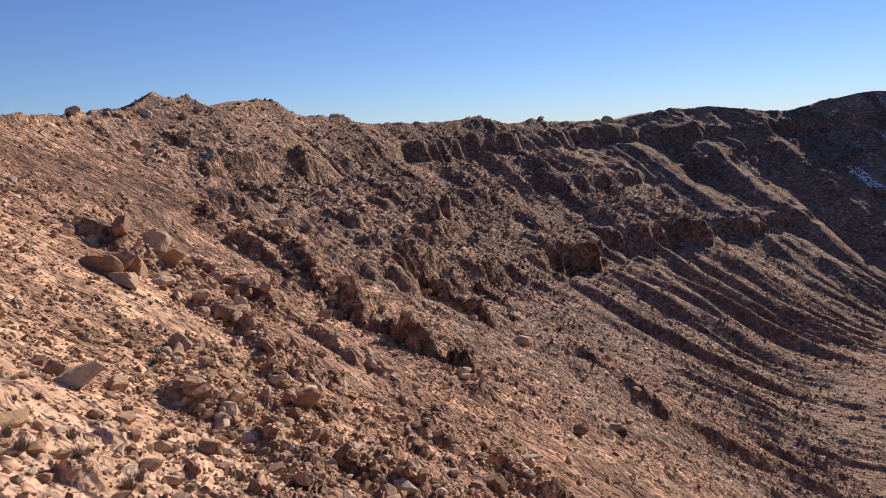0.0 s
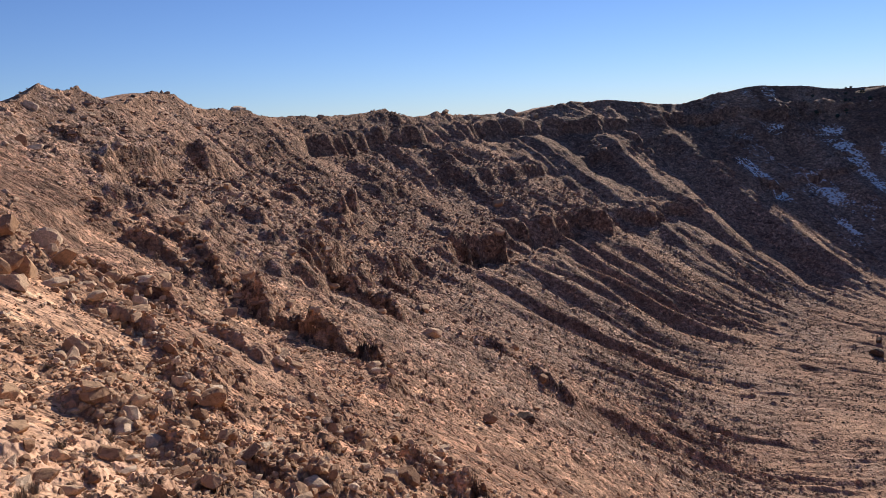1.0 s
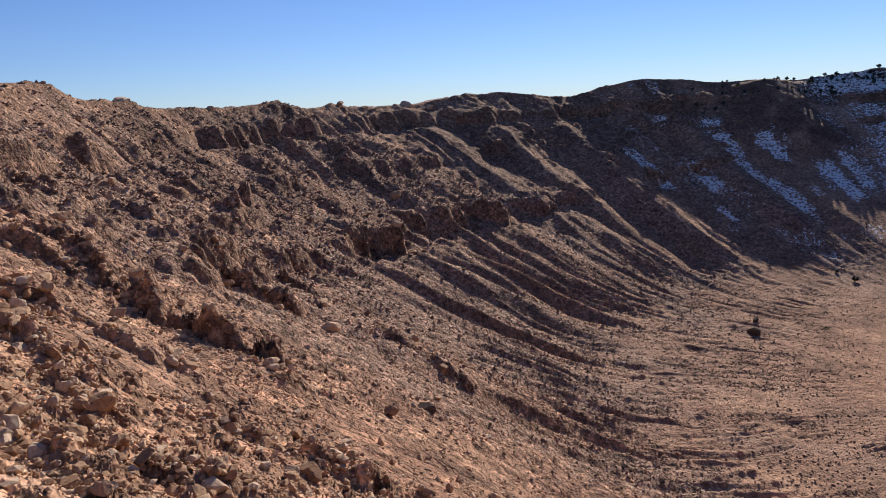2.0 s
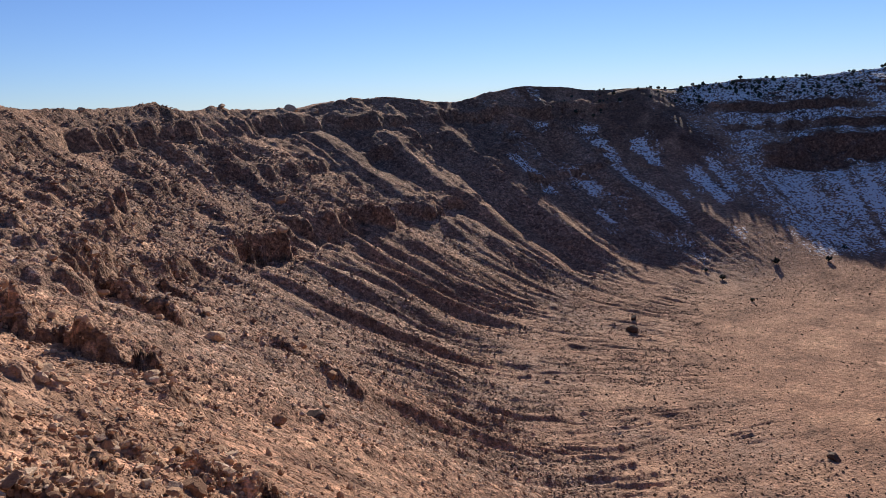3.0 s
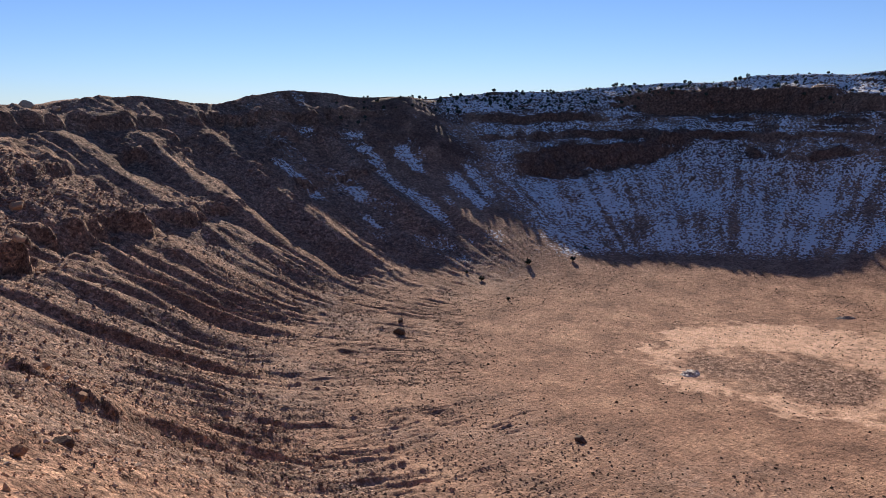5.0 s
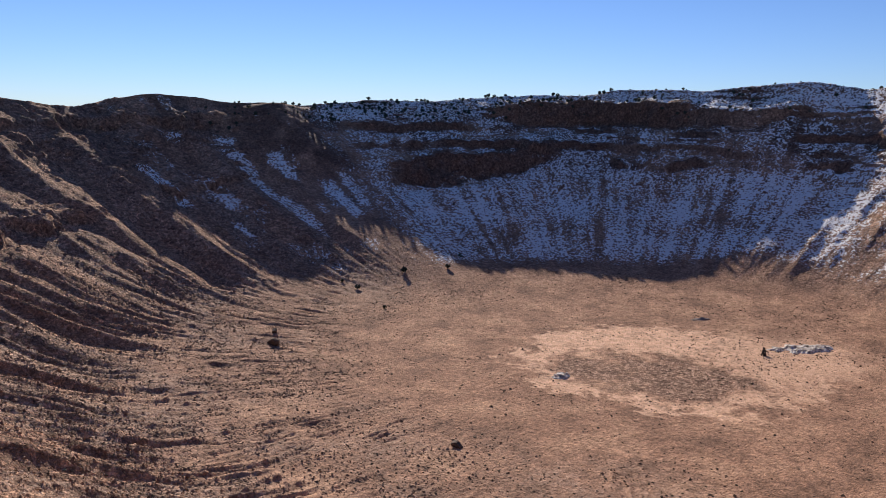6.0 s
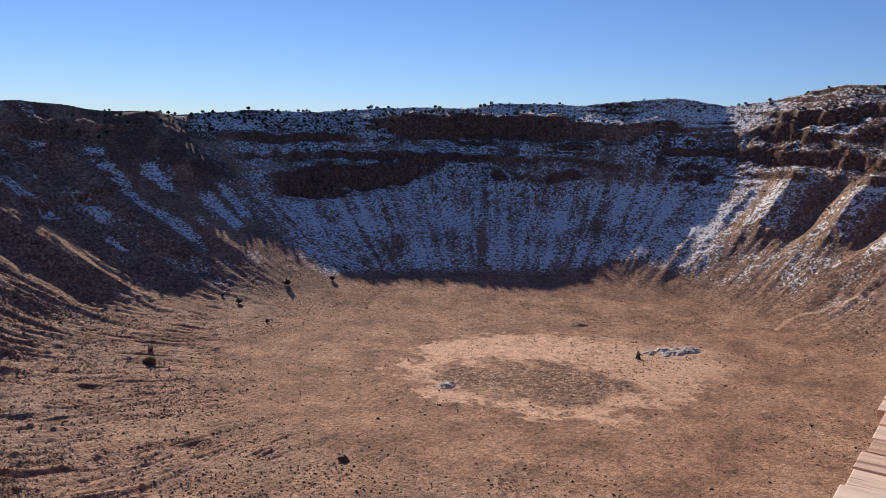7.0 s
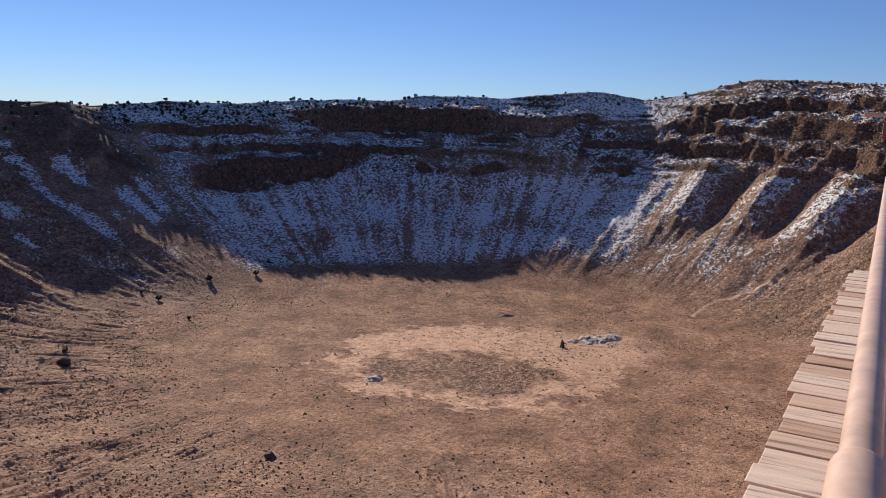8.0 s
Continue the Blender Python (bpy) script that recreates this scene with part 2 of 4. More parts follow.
    rough = wall * (0.42 + 0.58 * step(zc - 40, zc, z)) + 0.25 * step(0, 15, out) * (1 - step(60, 120, out))
    patchy = 0.35 + 1.1 * step(-0.3, 0.4, fbm(x / 48, y / 48, 3, 6))
    z = z + rough * patchy * (7.0 * (ridged(x / 17, y / 17, 3, 2) - 0.55)) * (1 - 0.72 * step(rim - 40, rim - 10, r)) * (crag + 0.25 * left * (1 - begin) + 0.4 * far + 0.5 * right)
    if fine:
        close = (1 - step(220, 420, away)) * step(9, 17, away)
        z = z + rough * patchy * (1.9 * crag + 0.5 * left + 1.0 * far + 1.2 * right) * fbm(x / 6.5, y / 6.5, 4, 3, 0.6)
        near_wall = wall + step(0, 6, out) * (1 - step(20, 60, out))
        z = z + near_wall * crag * (0.1 + 0.9 * clump) * (1.9 * lumps(x / 4.0, y / 4.0, 1, 0.4))
        z = z + near_wall * (0.7 * far + right) * 3.0 * lumps(x / 6.0, y / 6.0, 1, 0.4) * (0.25 + 0.75 * step(rf + 30, rf + 90, r))
        z = z + lower * left * 0.8 * lumps(x / 2.1, y / 2.1, 6, 0.3) * step(110, 190, away)
        z = z + near_wall * crag * 0.9 * (0.1 + 0.9 * clump) * lumps(x / 2.3, y / 2.3, 5, 0.5) * step(60, 110, away)
        z = z + near_wall * close * (0.08 + 0.92 * clump) * (1.3 * lumps(x / 1.3, y / 1.3, 2, 0.5))
        z = z + foot * left * 2.0 * lumps(x / 3.0, y / 3.0, 3, 0.25)
        z = z + step(0.15, 0.5, clump * close) * step(9, 17, away) * 0.35 * lumps(x / 0.45, y / 0.45, 4, 0.7) * (1 - step(60, 140, away))
    # cover
    patch = fbm(x / 30, y / 30, 4, 5)
    streak = fbm(arc / 9, r / 90, 3, 2)
    cold = step(-78, -62, phi) * (1 - step(70, 95, phi))
    deep = step(-49, -35, phi) * (1 - step(36, 47, phi))
    snow = cold * wall * deep * (0.60 + 0.62 * streak + 0.50 * patch) * (1 - 0.35 * step(zc + 10, zc + 35, z))
    inset = 12 * step(6, 20, phi) + 10 * patch
    snow = snow * step(rf - 8 + inset, rf + 15 + inset, r)
    chute = np.zeros_like(x)
    for at, low, high, half in CHUTES:
        off = np.abs(phi - at + 0.9 * fbm(r / 22 + at, phi / 3, 3, 4)) / half
        chute = np.maximum(chute, (1 - step(0.5, 1.25, off)) * step(low - 6, low + 8, r) * (1 - step(high - 8, high + 6, r)))
    snow = np.maximum(snow, 0.78 * chute * (0.85 + 0.5 * patch))
    gap = np.exp(-((phi - 34.5 + 1.5 * fbm(x / 20, y / 20, 3, 2)) / 3.4) ** 4) * step(300, 325, r) * (1 - step(400, 430, r))
    snow = np.maximum(snow, gap * (0.85 + 0.3 * patch))
    sunny = step(38, 44, phi) * (1 - step(84, 92, phi))
    fan = np.zeros_like(x)
    for at, half, tall in SPURS[:3]:
        off = (phi - at + 1.6 * fbm(r / 45 + at, phi / 9, 3, 2)) / half
        fan = np.maximum(fan, step(-0.8, -0.5, off) * (1 - step(0.3, 0.75, off)))
    fan = fan * step(312, 334, r + 12 * patch) * (1 - step(rc - 5, rc + 25, r))
    snow = np.maximum(snow, sunny * fan * (0.80 + 0.3 * patch + 0.25 * streak))
    snow = np.maximum(snow, sunny * step(rc, rc + 20, r) * (1 - step(rim + 5, rim + 20, r)) * (0.64 + 0.5 * patch))
    scatter = cold * step(255, 285, r) * (1 - step(rf + 50, rf + 90, r)) * step(14, 24, phi) * (1 - step(66, 80, phi))
    snow = np.maximum(snow, 0.40 * scatter * step(-0.25, 0.25, fbm(x / 18, y / 18, 4, 3)))
    snow = np.maximum(snow, 0.3 * cold * wall * (1 - deep) * (1 - sunny) * step(0.2, 0.5, patch + 0.4 * streak))
    bench = step(rim - 48, rim - 38, r) * step(-47, -40, phi) * (1 - step(65, 80, phi)) * cold
    snow = np.maximum(snow, bench * (0.66 + 0.4 * patch))
    snow = snow * (1 - 0.93 * rock)
    pr, pa = math.radians(63.5), 492.0
    px, py = x - pa * math.sin(pr), y - pa * math.cos(pr)
    u, v = px * math.cos(pr) - py * math.sin(pr), px * math.sin(pr) + py * math.cos(pr)
    e = np.hypot((u - 8) / 98, (v - 10) / 92) + 0.26 * fbm(x / 30, y / 30, 5, 1, 0.65) + 0.24 * fbm(x / 7, y / 7, 4, 4, 0.75)
    pale = (1 - step(0.92, 1.02, e)) * (1 - 0.3 * step(20, 90, u)) * (1 - 0.35 * step(-0.1, 0.3, fbm(x / 5, y / 5, 4, 2)))
    arm = 1 - step(0.6, 1.1, np.hypot((u - 78) / 62, (v - 42) / 56) + 0.3 * fbm(x / 15, y / 15, 5, 6, 0.7))
    pale = np.maximum(pale, 0.62 * arm)
    scrubby = step(-0.25, 0.3, fbm(x / 80, y / 80, 4, 5)) * step(0.9, 1.15, e) * (1 - step(300, 340, r)) * (1 - step(-40, -10, phi))
    pale = pale - 0.28 * scrubby * (1 - np.clip(pale, 0, 1))
    dark = 1 - step(0.42, 0.66, np.hypot((u - 3) / 108, (v + 20) / 74) + 0.34 * fbm(x / 16, y / 16, 5, 3, 0.7))
    ochre = (1 - step(7, 12, np.hypot(x + 12.5, y - 19.5) + 4 * fbm(x / 5, y / 5, 4, 6))) * 0.8
    ochre = np.maximum(ochre, (0.04 + 0.26 * step(-0.1, 0.4, fbm(x / 11, y / 11, 5, 2, 0.65))) * (1 - step(50, 180, away)) * left * step(8, 16, away))
    if fine:
        z = z + np.clip(pale, 0, 1) * step(300, 360, away) * (0.5 * lumps(x / 3.6, y / 3.6, 2, 0.4) + 0.3 * fbm(x / 5, y / 5, 3, 6))
    trail = np.full(x.shape, 99.0)
    for p, q in zip(TRAIL, TRAIL[1:]):
        t = np.clip(((x - p[0]) * (q[0] - p[0]) + (y - p[1]) * (q[1] - p[1])) / math.dist(p, q) ** 2, 0, 1)
        trail = np.minimum(trail, np.hypot(x - p[0] - t * (q[0] - p[0]), y - p[1] - t * (q[1] - p[1])))
    worn = 1 - step(0.8, 2.6, trail + 1.2 * fbm(x / 5, y / 5, 3, 3))
    pale = np.maximum(pale, 0.75 * worn)
    z = z - 0.5 * worn
    # red beds, which also darken the upper walls in place of shade
    red = step(-0.25 - 0.3 * right, 0.25 - 0.3 * right, fbm(x / 45, y / 45, 4, 4)) * np.where(left > 0.5, step(60, 110, z) * step(200, 420, away), step(zc + 4, zc + 22, z))
    rusty = (1 - step(0.4, 1.0, np.hypot((x + 60) / 18, (y - 138) / 30) + 0.5 * fbm(x / 9, y / 9, 4, 5))) * 0.8
    red = np.maximum(red * (1 - 0.45 * left), rusty)
    # right wall above its cliff foot is coloured dark to stand for shade
    red = np.maximum(red, np.maximum(0.95 * rock * (far + right), 0.85 * right * step(rc, rc + 22, r)))
    talus_grey = wall * (0.85 * right + 0.5 * far + left * step(70, 230, away) * (0.45 + 0.55 * step(-0.15, 0.25, fbm(arc / 22, r / 120, 3, 7))))
    talus_grey = talus_grey + 0.75 * left * flats * (0.35 + 0.65 * step(-0.2, 0.3, fbm(x / 40, y / 40, 4, 2)))
    cover = np.stack([np.clip(snow, 0, 1), np.clip(pale * (1 - 0.9 * dark) - 0.45 * dark * (1 - step(0.8, 1, e)) + ochre, -1, 1), np.clip(red, 0, 1), np.clip((left + 0.8 * right + 0.55 * far) * wall, 0, 1)], -1)
    return z, cover, np.clip(talus_grey, 0, 1)


def mat(name):
    m = bpy.data.materials.new(name)
    m.use_nodes = True
    nt = m.node_tree
    return m, nt, nt.nodes["Principled BSDF"]


def node(nt, kind, ins=(), **props):
    n = nt.nodes.new(kind)
    for key, value in props.items():
        setattr(n, key, value)
    for key, value in dict(ins).items():
        if isinstance(value, bpy.types.NodeSocket):
            nt.links.new(value, n.inputs[key])
        else:
            n.inputs[key].default_value = value
    return n


def ramp(nt, fac, stops):
    n = nt.nodes.new("ShaderNodeValToRGB")
    nt.links.new(fac, n.inputs[0])
    el = n.color_ramp.elements
    while len(el) < len(stops):
        el.new(0.5)
    for e, (p, c) in zip(el, stops):
        e.position, e.color = p, (*c, 1) if len(c) == 3 else c
    return n.outputs[0]


def mix(nt, fac, a, b, how="MIX"):
    n = nt.nodes.new("ShaderNodeMix")
    n.data_type, n.blend_type = "RGBA", how
    for i, value in ((0, fac), (6, a), (7, b)):
        if isinstance(value, bpy.types.NodeSocket):
            nt.links.new(value, n.inputs[i])
        else:
            n.inputs[i].default_value = value if i == 0 else (*value, 1)
    return n.outputs[2]


def math_node(nt, op, a, b=0.0, c=0.0):
    n = nt.nodes.new("ShaderNodeMath")
    n.operation = op
    for i, value in enumerate((a, b, c)):
        if isinstance(value, bpy.types.NodeSocket):
            nt.links.new(value, n.inputs[i])
        else:
            n.inputs[i].default_value = value
    return n.outputs[0]


def ground_material():
    m, nt, bsdf = mat("crater_ground")
    pos = node(nt, "ShaderNodeNewGeometry").outputs["Position"]
    cov = node(nt, "ShaderNodeAttribute", attribute_name="cover")
    sep = node(nt, "ShaderNodeSeparateColor", {0: cov.outputs["Color"]})
    snow, pale, red, left = sep.outputs[0], sep.outputs[1], sep.outputs[2], cov.outputs["Alpha"]
    broad = node(nt, "ShaderNodeTexNoise", {"Vector": pos, "Scale": 0.03, "Detail": 6.0, "Roughness": 0.6}).outputs[0]
    mid = node(nt, "ShaderNodeTexNoise", {"Vector": pos, "Scale": 0.35, "Detail": 6.0, "Roughness": 0.65}).outputs[0]
    grit = node(nt, "ShaderNodeTexNoise", {"Vector": pos, "Scale": 2.2, "Detail": 8.0, "Roughness": 0.7}).outputs[0]
    stones = node(nt, "ShaderNodeTexVoronoi", {"Vector": pos, "Scale": 1.1, "Randomness": 1.0})
    rocks = node(nt, "ShaderNodeTexVoronoi", {"Vector": node(nt, "ShaderNodeVectorMath", {0: pos, 1: node(nt, "ShaderNodeTexNoise", {"Vector": pos, "Scale": 0.7, "Detail": 3.0}).outputs[1]}, operation="ADD").outputs[0], "Scale": 0.42, "Randomness": 1.0})
    flat = node(nt, "ShaderNodeSeparateXYZ", {0: node(nt, "ShaderNodeNewGeometry").outputs["Normal"]}).outputs[2]
    spot = node(nt, "ShaderNodeTexNoise", {"Vector": pos, "Scale": 0.42, "Detail": 6.0, "Roughness": 0.85}).outputs[0]
    soil = ramp(nt, broad, [(0.34, (0.255, 0.146, 0.097)), (0.5, (0.40, 0.228, 0.148)), (0.66, (0.52, 0.315, 0.202))])
    grey = ramp(nt, mid, [(0.35, (0.25, 0.168, 0.128)), (0.65, (0.46, 0.322, 0.242))])
    scree = math_node(nt, "MULTIPLY", node(nt, "ShaderNodeAttribute", attribute_name="scree").outputs["Fac"], ramp(nt, mid, [(0.38, (0.35, 0.35, 0.35)), (0.6, (1, 1, 1))]))
    col = mix(nt, scree, soil, grey)
    steep = node(nt, "ShaderNodeMapRange", {0: flat, 1: 0.78, 2: 0.5, 3: 0.0, 4: 0.9}).outputs[0]
    bare = ramp(nt, mid, [(0.3, (0.19, 0.112, 0.075)), (0.5, (0.30, 0.185, 0.124)), (0.7, (0.42, 0.275, 0.185))])
    col = mix(nt, steep, col, bare)
    # red-bed tones set dark so the right wall reads as shaded
    col = mix(nt, math_node(nt, "MULTIPLY", red, 0.88), col, ramp(nt, mid, [(0.3, (0.095, 0.052, 0.036)), (0.55, (0.17, 0.098, 0.069)), (0.75, (0.27, 0.172, 0.124))]))
    dull = node(nt, "ShaderNodeClamp", {0: math_node(nt, "MULTIPLY", pale, -1.6)}).outputs[0]
    col = mix(nt, dull, col, ramp(nt, spot, [(0.38, (0.13, 0.078, 0.055)), (0.52, (0.24, 0.14, 0.095)), (0.57, (0.60, 0.42, 0.31))]))
    pale = node(nt, "ShaderNodeClamp", {0: pale}).outputs[0]
    # low grit coloured darker, imitating soft shade between the grains
    tint = ramp(nt, grit, [(0.3, (0.5, 0.47, 0.45)), (0.5, (1, 1, 1)), (0.72, (1.3, 1.25, 1.2))])
    col = mix(nt, 1.0, col, tint, "MULTIPLY")
    big_stone = node(nt, "ShaderNodeSeparateColor", {0: rocks.outputs["Color"]}).outputs[0]
    little_stone = node(nt, "ShaderNodeSeparateColor", {0: stones.outputs["Color"]}).outputs[1]
    stony = node(nt, "ShaderNodeMapRange", {0: left, 1: 0.0, 2: 1.0, 3: 0.25, 4: 0.9}).outputs[0]
    col = mix(nt, stony, col, mix(nt, 1.0, col, ramp(nt, big_stone, [(0.0, (0.55, 0.52, 0.50)), (0.45, (0.95, 0.94, 0.93)), (0.8, (1.1, 1.08, 1.05)), (1.0, (1.6, 1.55, 1.5))]), "MULTIPLY"))
    col = mix(nt, stony, col, mix(nt, 1.0, col, ramp(nt, little_stone, [(0.0, (0.6, 0.58, 0.56)), (0.5, (1, 1, 1)), (1.0, (1.5, 1.45, 1.4))]), "MULTIPLY"))
    mott = node(nt, "ShaderNodeTexNoise", {"Vector": pos, "Scale": 0.11, "Detail": 8.0, "Roughness": 0.75}).outputs[0]
    col = mix(nt, 1.0, col, ramp(nt, mott, [(0.32, (0.62, 0.60, 0.58)), (0.52, (1, 1, 1)), (0.7, (1.15, 1.12, 1.08))]), "MULTIPLY")
    col = mix(nt, 1.0, col, ramp(nt, spot, [(0.37, (0.52, 0.50, 0.49)), (0.5, (0.98, 0.98, 0.98)), (0.63, (1.42, 1.39, 1.36))]), "MULTIPLY")
    col = mix(nt, 1.0, col, (0.86, 0.65, 0.48), "DARKEN")
    crumbs = ramp(nt, spot, [(0.41, (0.34, 0.18, 0.11)), (0.47, (0.82, 0.45, 0.29)), (0.56, (0.97, 0.62, 0.45))])
    col = mix(nt, pale, col, mix(nt, 0.55, crumbs, ramp(nt, mid, [(0.35, (0.62, 0.37, 0.21)), (0.6, (0.86, 0.57, 0.37))])))
    level = node(nt, "ShaderNodeMapRange", {0: flat, 1: 0.60, 2: 0.80, 3: 0.0, 4: 1.0}).outputs[0]
    snow = math_node(nt, "MULTIPLY", snow, level)
    warp = node(nt, "ShaderNodeVectorMath", {0: pos, 1: node(nt, "ShaderNodeVectorMath", {0: node(nt, "ShaderNodeTexNoise", {"Vector": pos, "Scale": 0.5, "Detail": 4.0}).outputs[1], "Scale": 2.4}, operation="SCALE").outputs[0]}, operation="ADD").outputs[0]
    blocks = node(nt, "ShaderNodeTexVoronoi", {"Vector": warp, "Scale": 0.52, "Randomness": 1.0})
    block = node(nt, "ShaderNodeSeparateColor", {0: blocks.outputs["Color"]}).outputs[2]
    edge = math_node(nt, "ADD", math_node(nt, "MULTIPLY", snow, 1.15), math_node(nt, "MULTIPLY", math_node(nt, "SUBTRACT", blocks.outputs["Distance"], 0.40), 1.0))
    edge = math_node(nt, "SUBTRACT", edge, math_node(nt, "ADD", math_node(nt, "MULTIPLY", block, 1.25), math_node(nt, "MULTIPLY", math_node(nt, "SUBTRACT", 0.74, spot), 1.5)))
    white = node(nt, "ShaderNodeClamp", {0: math_node(nt, "MULTIPLY", math_node(nt, "ADD", edge, 0.27), math_node(nt, "MULTIPLY", snow, 16.0))}).outputs[0]
    col = mix(nt, white, col, (0.90, 0.88, 0.85))
    nt.links.new(col, bsdf.inputs["Base Color"])
    bsdf.inputs["Roughness"].default_value = 0.95
    bsdf.inputs["Specular IOR Level"].default_value = 0.15
    rugged = node(nt, "ShaderNodeTexNoise", {"Vector": pos, "Scale": 0.5, "Detail": 3.0, "Roughness": 0.7}).outputs[0]
    sharp = node(nt, "ShaderNodeMapRange", {0: left, 1: 0.0, 2: 1.0, 3: 0.8, 4: 1.7}).outputs[0]
    b0 = node(nt, "ShaderNodeBump", {"Height": rocks.outputs["Distance"], "Strength": 0.8, "Distance": node(nt, "ShaderNodeMapRange", {0: left, 1: 0.0, 2: 1.0, 3: -0.12, 4: -0.8}).outputs[0]})
    b1 = node(nt, "ShaderNodeBump", {"Height": rugged, "Strength": 1.0, "Distance": sharp, "Normal": b0.outputs[0]})
    b2 = node(nt, "ShaderNodeBump", {"Height": stones.outputs["Distance"], "Strength": 0.6, "Distance": -0.45, "Normal": b1.outputs[0]})
    b3 = node(nt, "ShaderNodeBump", {"Height": grit, "Strength": 0.7, "Distance": 0.15, "Normal": b2.outputs[0]})
    nt.links.new(b3.outputs[0], bsdf.inputs["Normal"])
    return m


GROUND = ground_material()


def build_ground():
    fine = np.arange(-33.0, 95.0, 0.13)
    coarse = np.arange(95.0, 327.0, 2.5)
    deg = np.concatenate([fine, coarse])
    az = np.radians(deg)
    start = np.interp(deg, [-33, -10, 0, 8, 28, 45, 60, 95, 120, 300, 327], [14, 24, 34, 48, 190, 240, 260, 280, 100, 14, 14])
    stop = np.interp(deg, [-33, -20, 0, 12, 28, 45, 60, 72, 80, 95, 120, 300, 327], [300, 380, 660, 800, 990, 1130, 1170, 1140, 1080, 930, 700, 260, 300])
    u = np.linspace(0, 1, 715)[:, None]
    lin = start + (stop - start) * u
    log = start * (stop / start) ** u
    even = np.interp(deg, [0, 40], [0.25, 0.75])
    bulk = log * (1 - even) + lin * even
    inner = start * np.linspace(0.003, 1, 70)[:-1, None] ** 1.2
    outer = stop * (4700 / stop) ** np.linspace(0, 1, 26)[1:, None]
    d = np.concatenate([inner, bulk, outer])
    nd, na = d.shape
    x, y = (d * np.sin(az)).ravel(), (d * np.cos(az)).ravel()
    z, cover, scree = terrain(x, y)
    i, j = np.meshgrid(np.arange(nd - 1), np.arange(na), indexing="ij")
    j2 = (j + 1) % na
    quads = np.stack([i * na + j, i * na + j2, (i + 1) * na + j2, (i + 1) * na + j], -1).reshape(-1, 4)[:, ::-1]
    me = bpy.data.meshes.new("ground")
    me.vertices.add(len(x))
    me.vertices.foreach_set("co", np.stack([x, y, z], -1).astype(np.float32).ravel())
    me.loops.add(quads.size)
    me.loops.foreach_set("vertex_index", quads.astype(np.int32).ravel())
    me.polygons.add(len(quads))
    me.polygons.foreach_set("loop_start", np.arange(0, quads.size, 4, dtype=np.int32))
    me.polygons.foreach_set("use_smooth", np.ones(len(quads), dtype=bool))
    at = me.attributes.new("cover", "FLOAT_COLOR", "POINT")
    at.data.foreach_set("color", cover.astype(np.float32).ravel())
    at = me.attributes.new("scree", "FLOAT", "POINT")
    at.data.foreach_set("value", scree.astype(np.float32))
    me.update(calc_edges=True)
    me.materials.append(GROUND)
    return tagged(new("ground", me), "tan rocky crater slopes, gullied talus and flat desert floor", "ground", kind="structure")


ground = build_ground()


# ---- makers ----
def part(name, data, material, parent=None, label=""):
    """Links mesh data (vertices and faces, or a bmesh, or a mesh) as one object under a thing."""
    if isinstance(data, bmesh.types.BMesh):
        me = bpy.data.meshes.new(name)
        data.to_mesh(me)
        data.free()
    elif isinstance(data, tuple):
        me = bpy.data.meshes.new(name)
        me.from_pydata(data[0], [], data[1])
    else:
        me = data
    if material and not me.materials:
        me.materials.append(material)
    ob = new(name, me)
    if parent:
        ob.parent = parent
    if label:
        ob["label"] = label
    return ob


def ico(subdivisions):
    bm = bmesh.new()
    bmesh.ops.create_icosphere(bm, subdivisions=subdivisions, radius=1.0)
    v = np.array([p.co[:] for p in bm.verts])
    f = np.array([[q.index for q in p.verts] for p in bm.faces])
    bm.free()
    return v, f


ICO = {n: ico(n) for n in (1, 2, 3)}
ICO[0] = (np.array([(1, 0, 0), (0, 1, 0), (-1, 0, 0), (0, -1, 0), (0, 0, 1), (0, 0, -1)], float),
          np.array([(0, 1, 4), (1, 2, 4), (2, 3, 4), (3, 0, 4), (1, 0, 5), (2, 1, 5), (3, 2, 5), (0, 3, 5)]))


def rock_shape(rng, level=2, planes=11):
    """An angular broken stone, about one unit across."""
    v, f = ICO[level]
    n = rng.normal(size=(planes, 3))
    n /= np.linalg.norm(n, axis=1)[:, None]
    dist = rng.uniform(0.34, 0.72, planes)
    dots = v @ n.T
    reach = np.where(dots > 0.02, dist / np.maximum(dots, 0.02), 9).min(1)
    w = v * np.minimum(reach, 1.0)[:, None] if level else (v * rng.uniform(0.65, 1.15, (6, 1)) + rng.uniform(-0.22, 0.22, (6, 3))) * (1.05, 1.05, 0.78)
    w = w * rng.uniform(0.75, 1.25, 3) * np.array([1, 1, 0.8])
    return w * 0.78, f


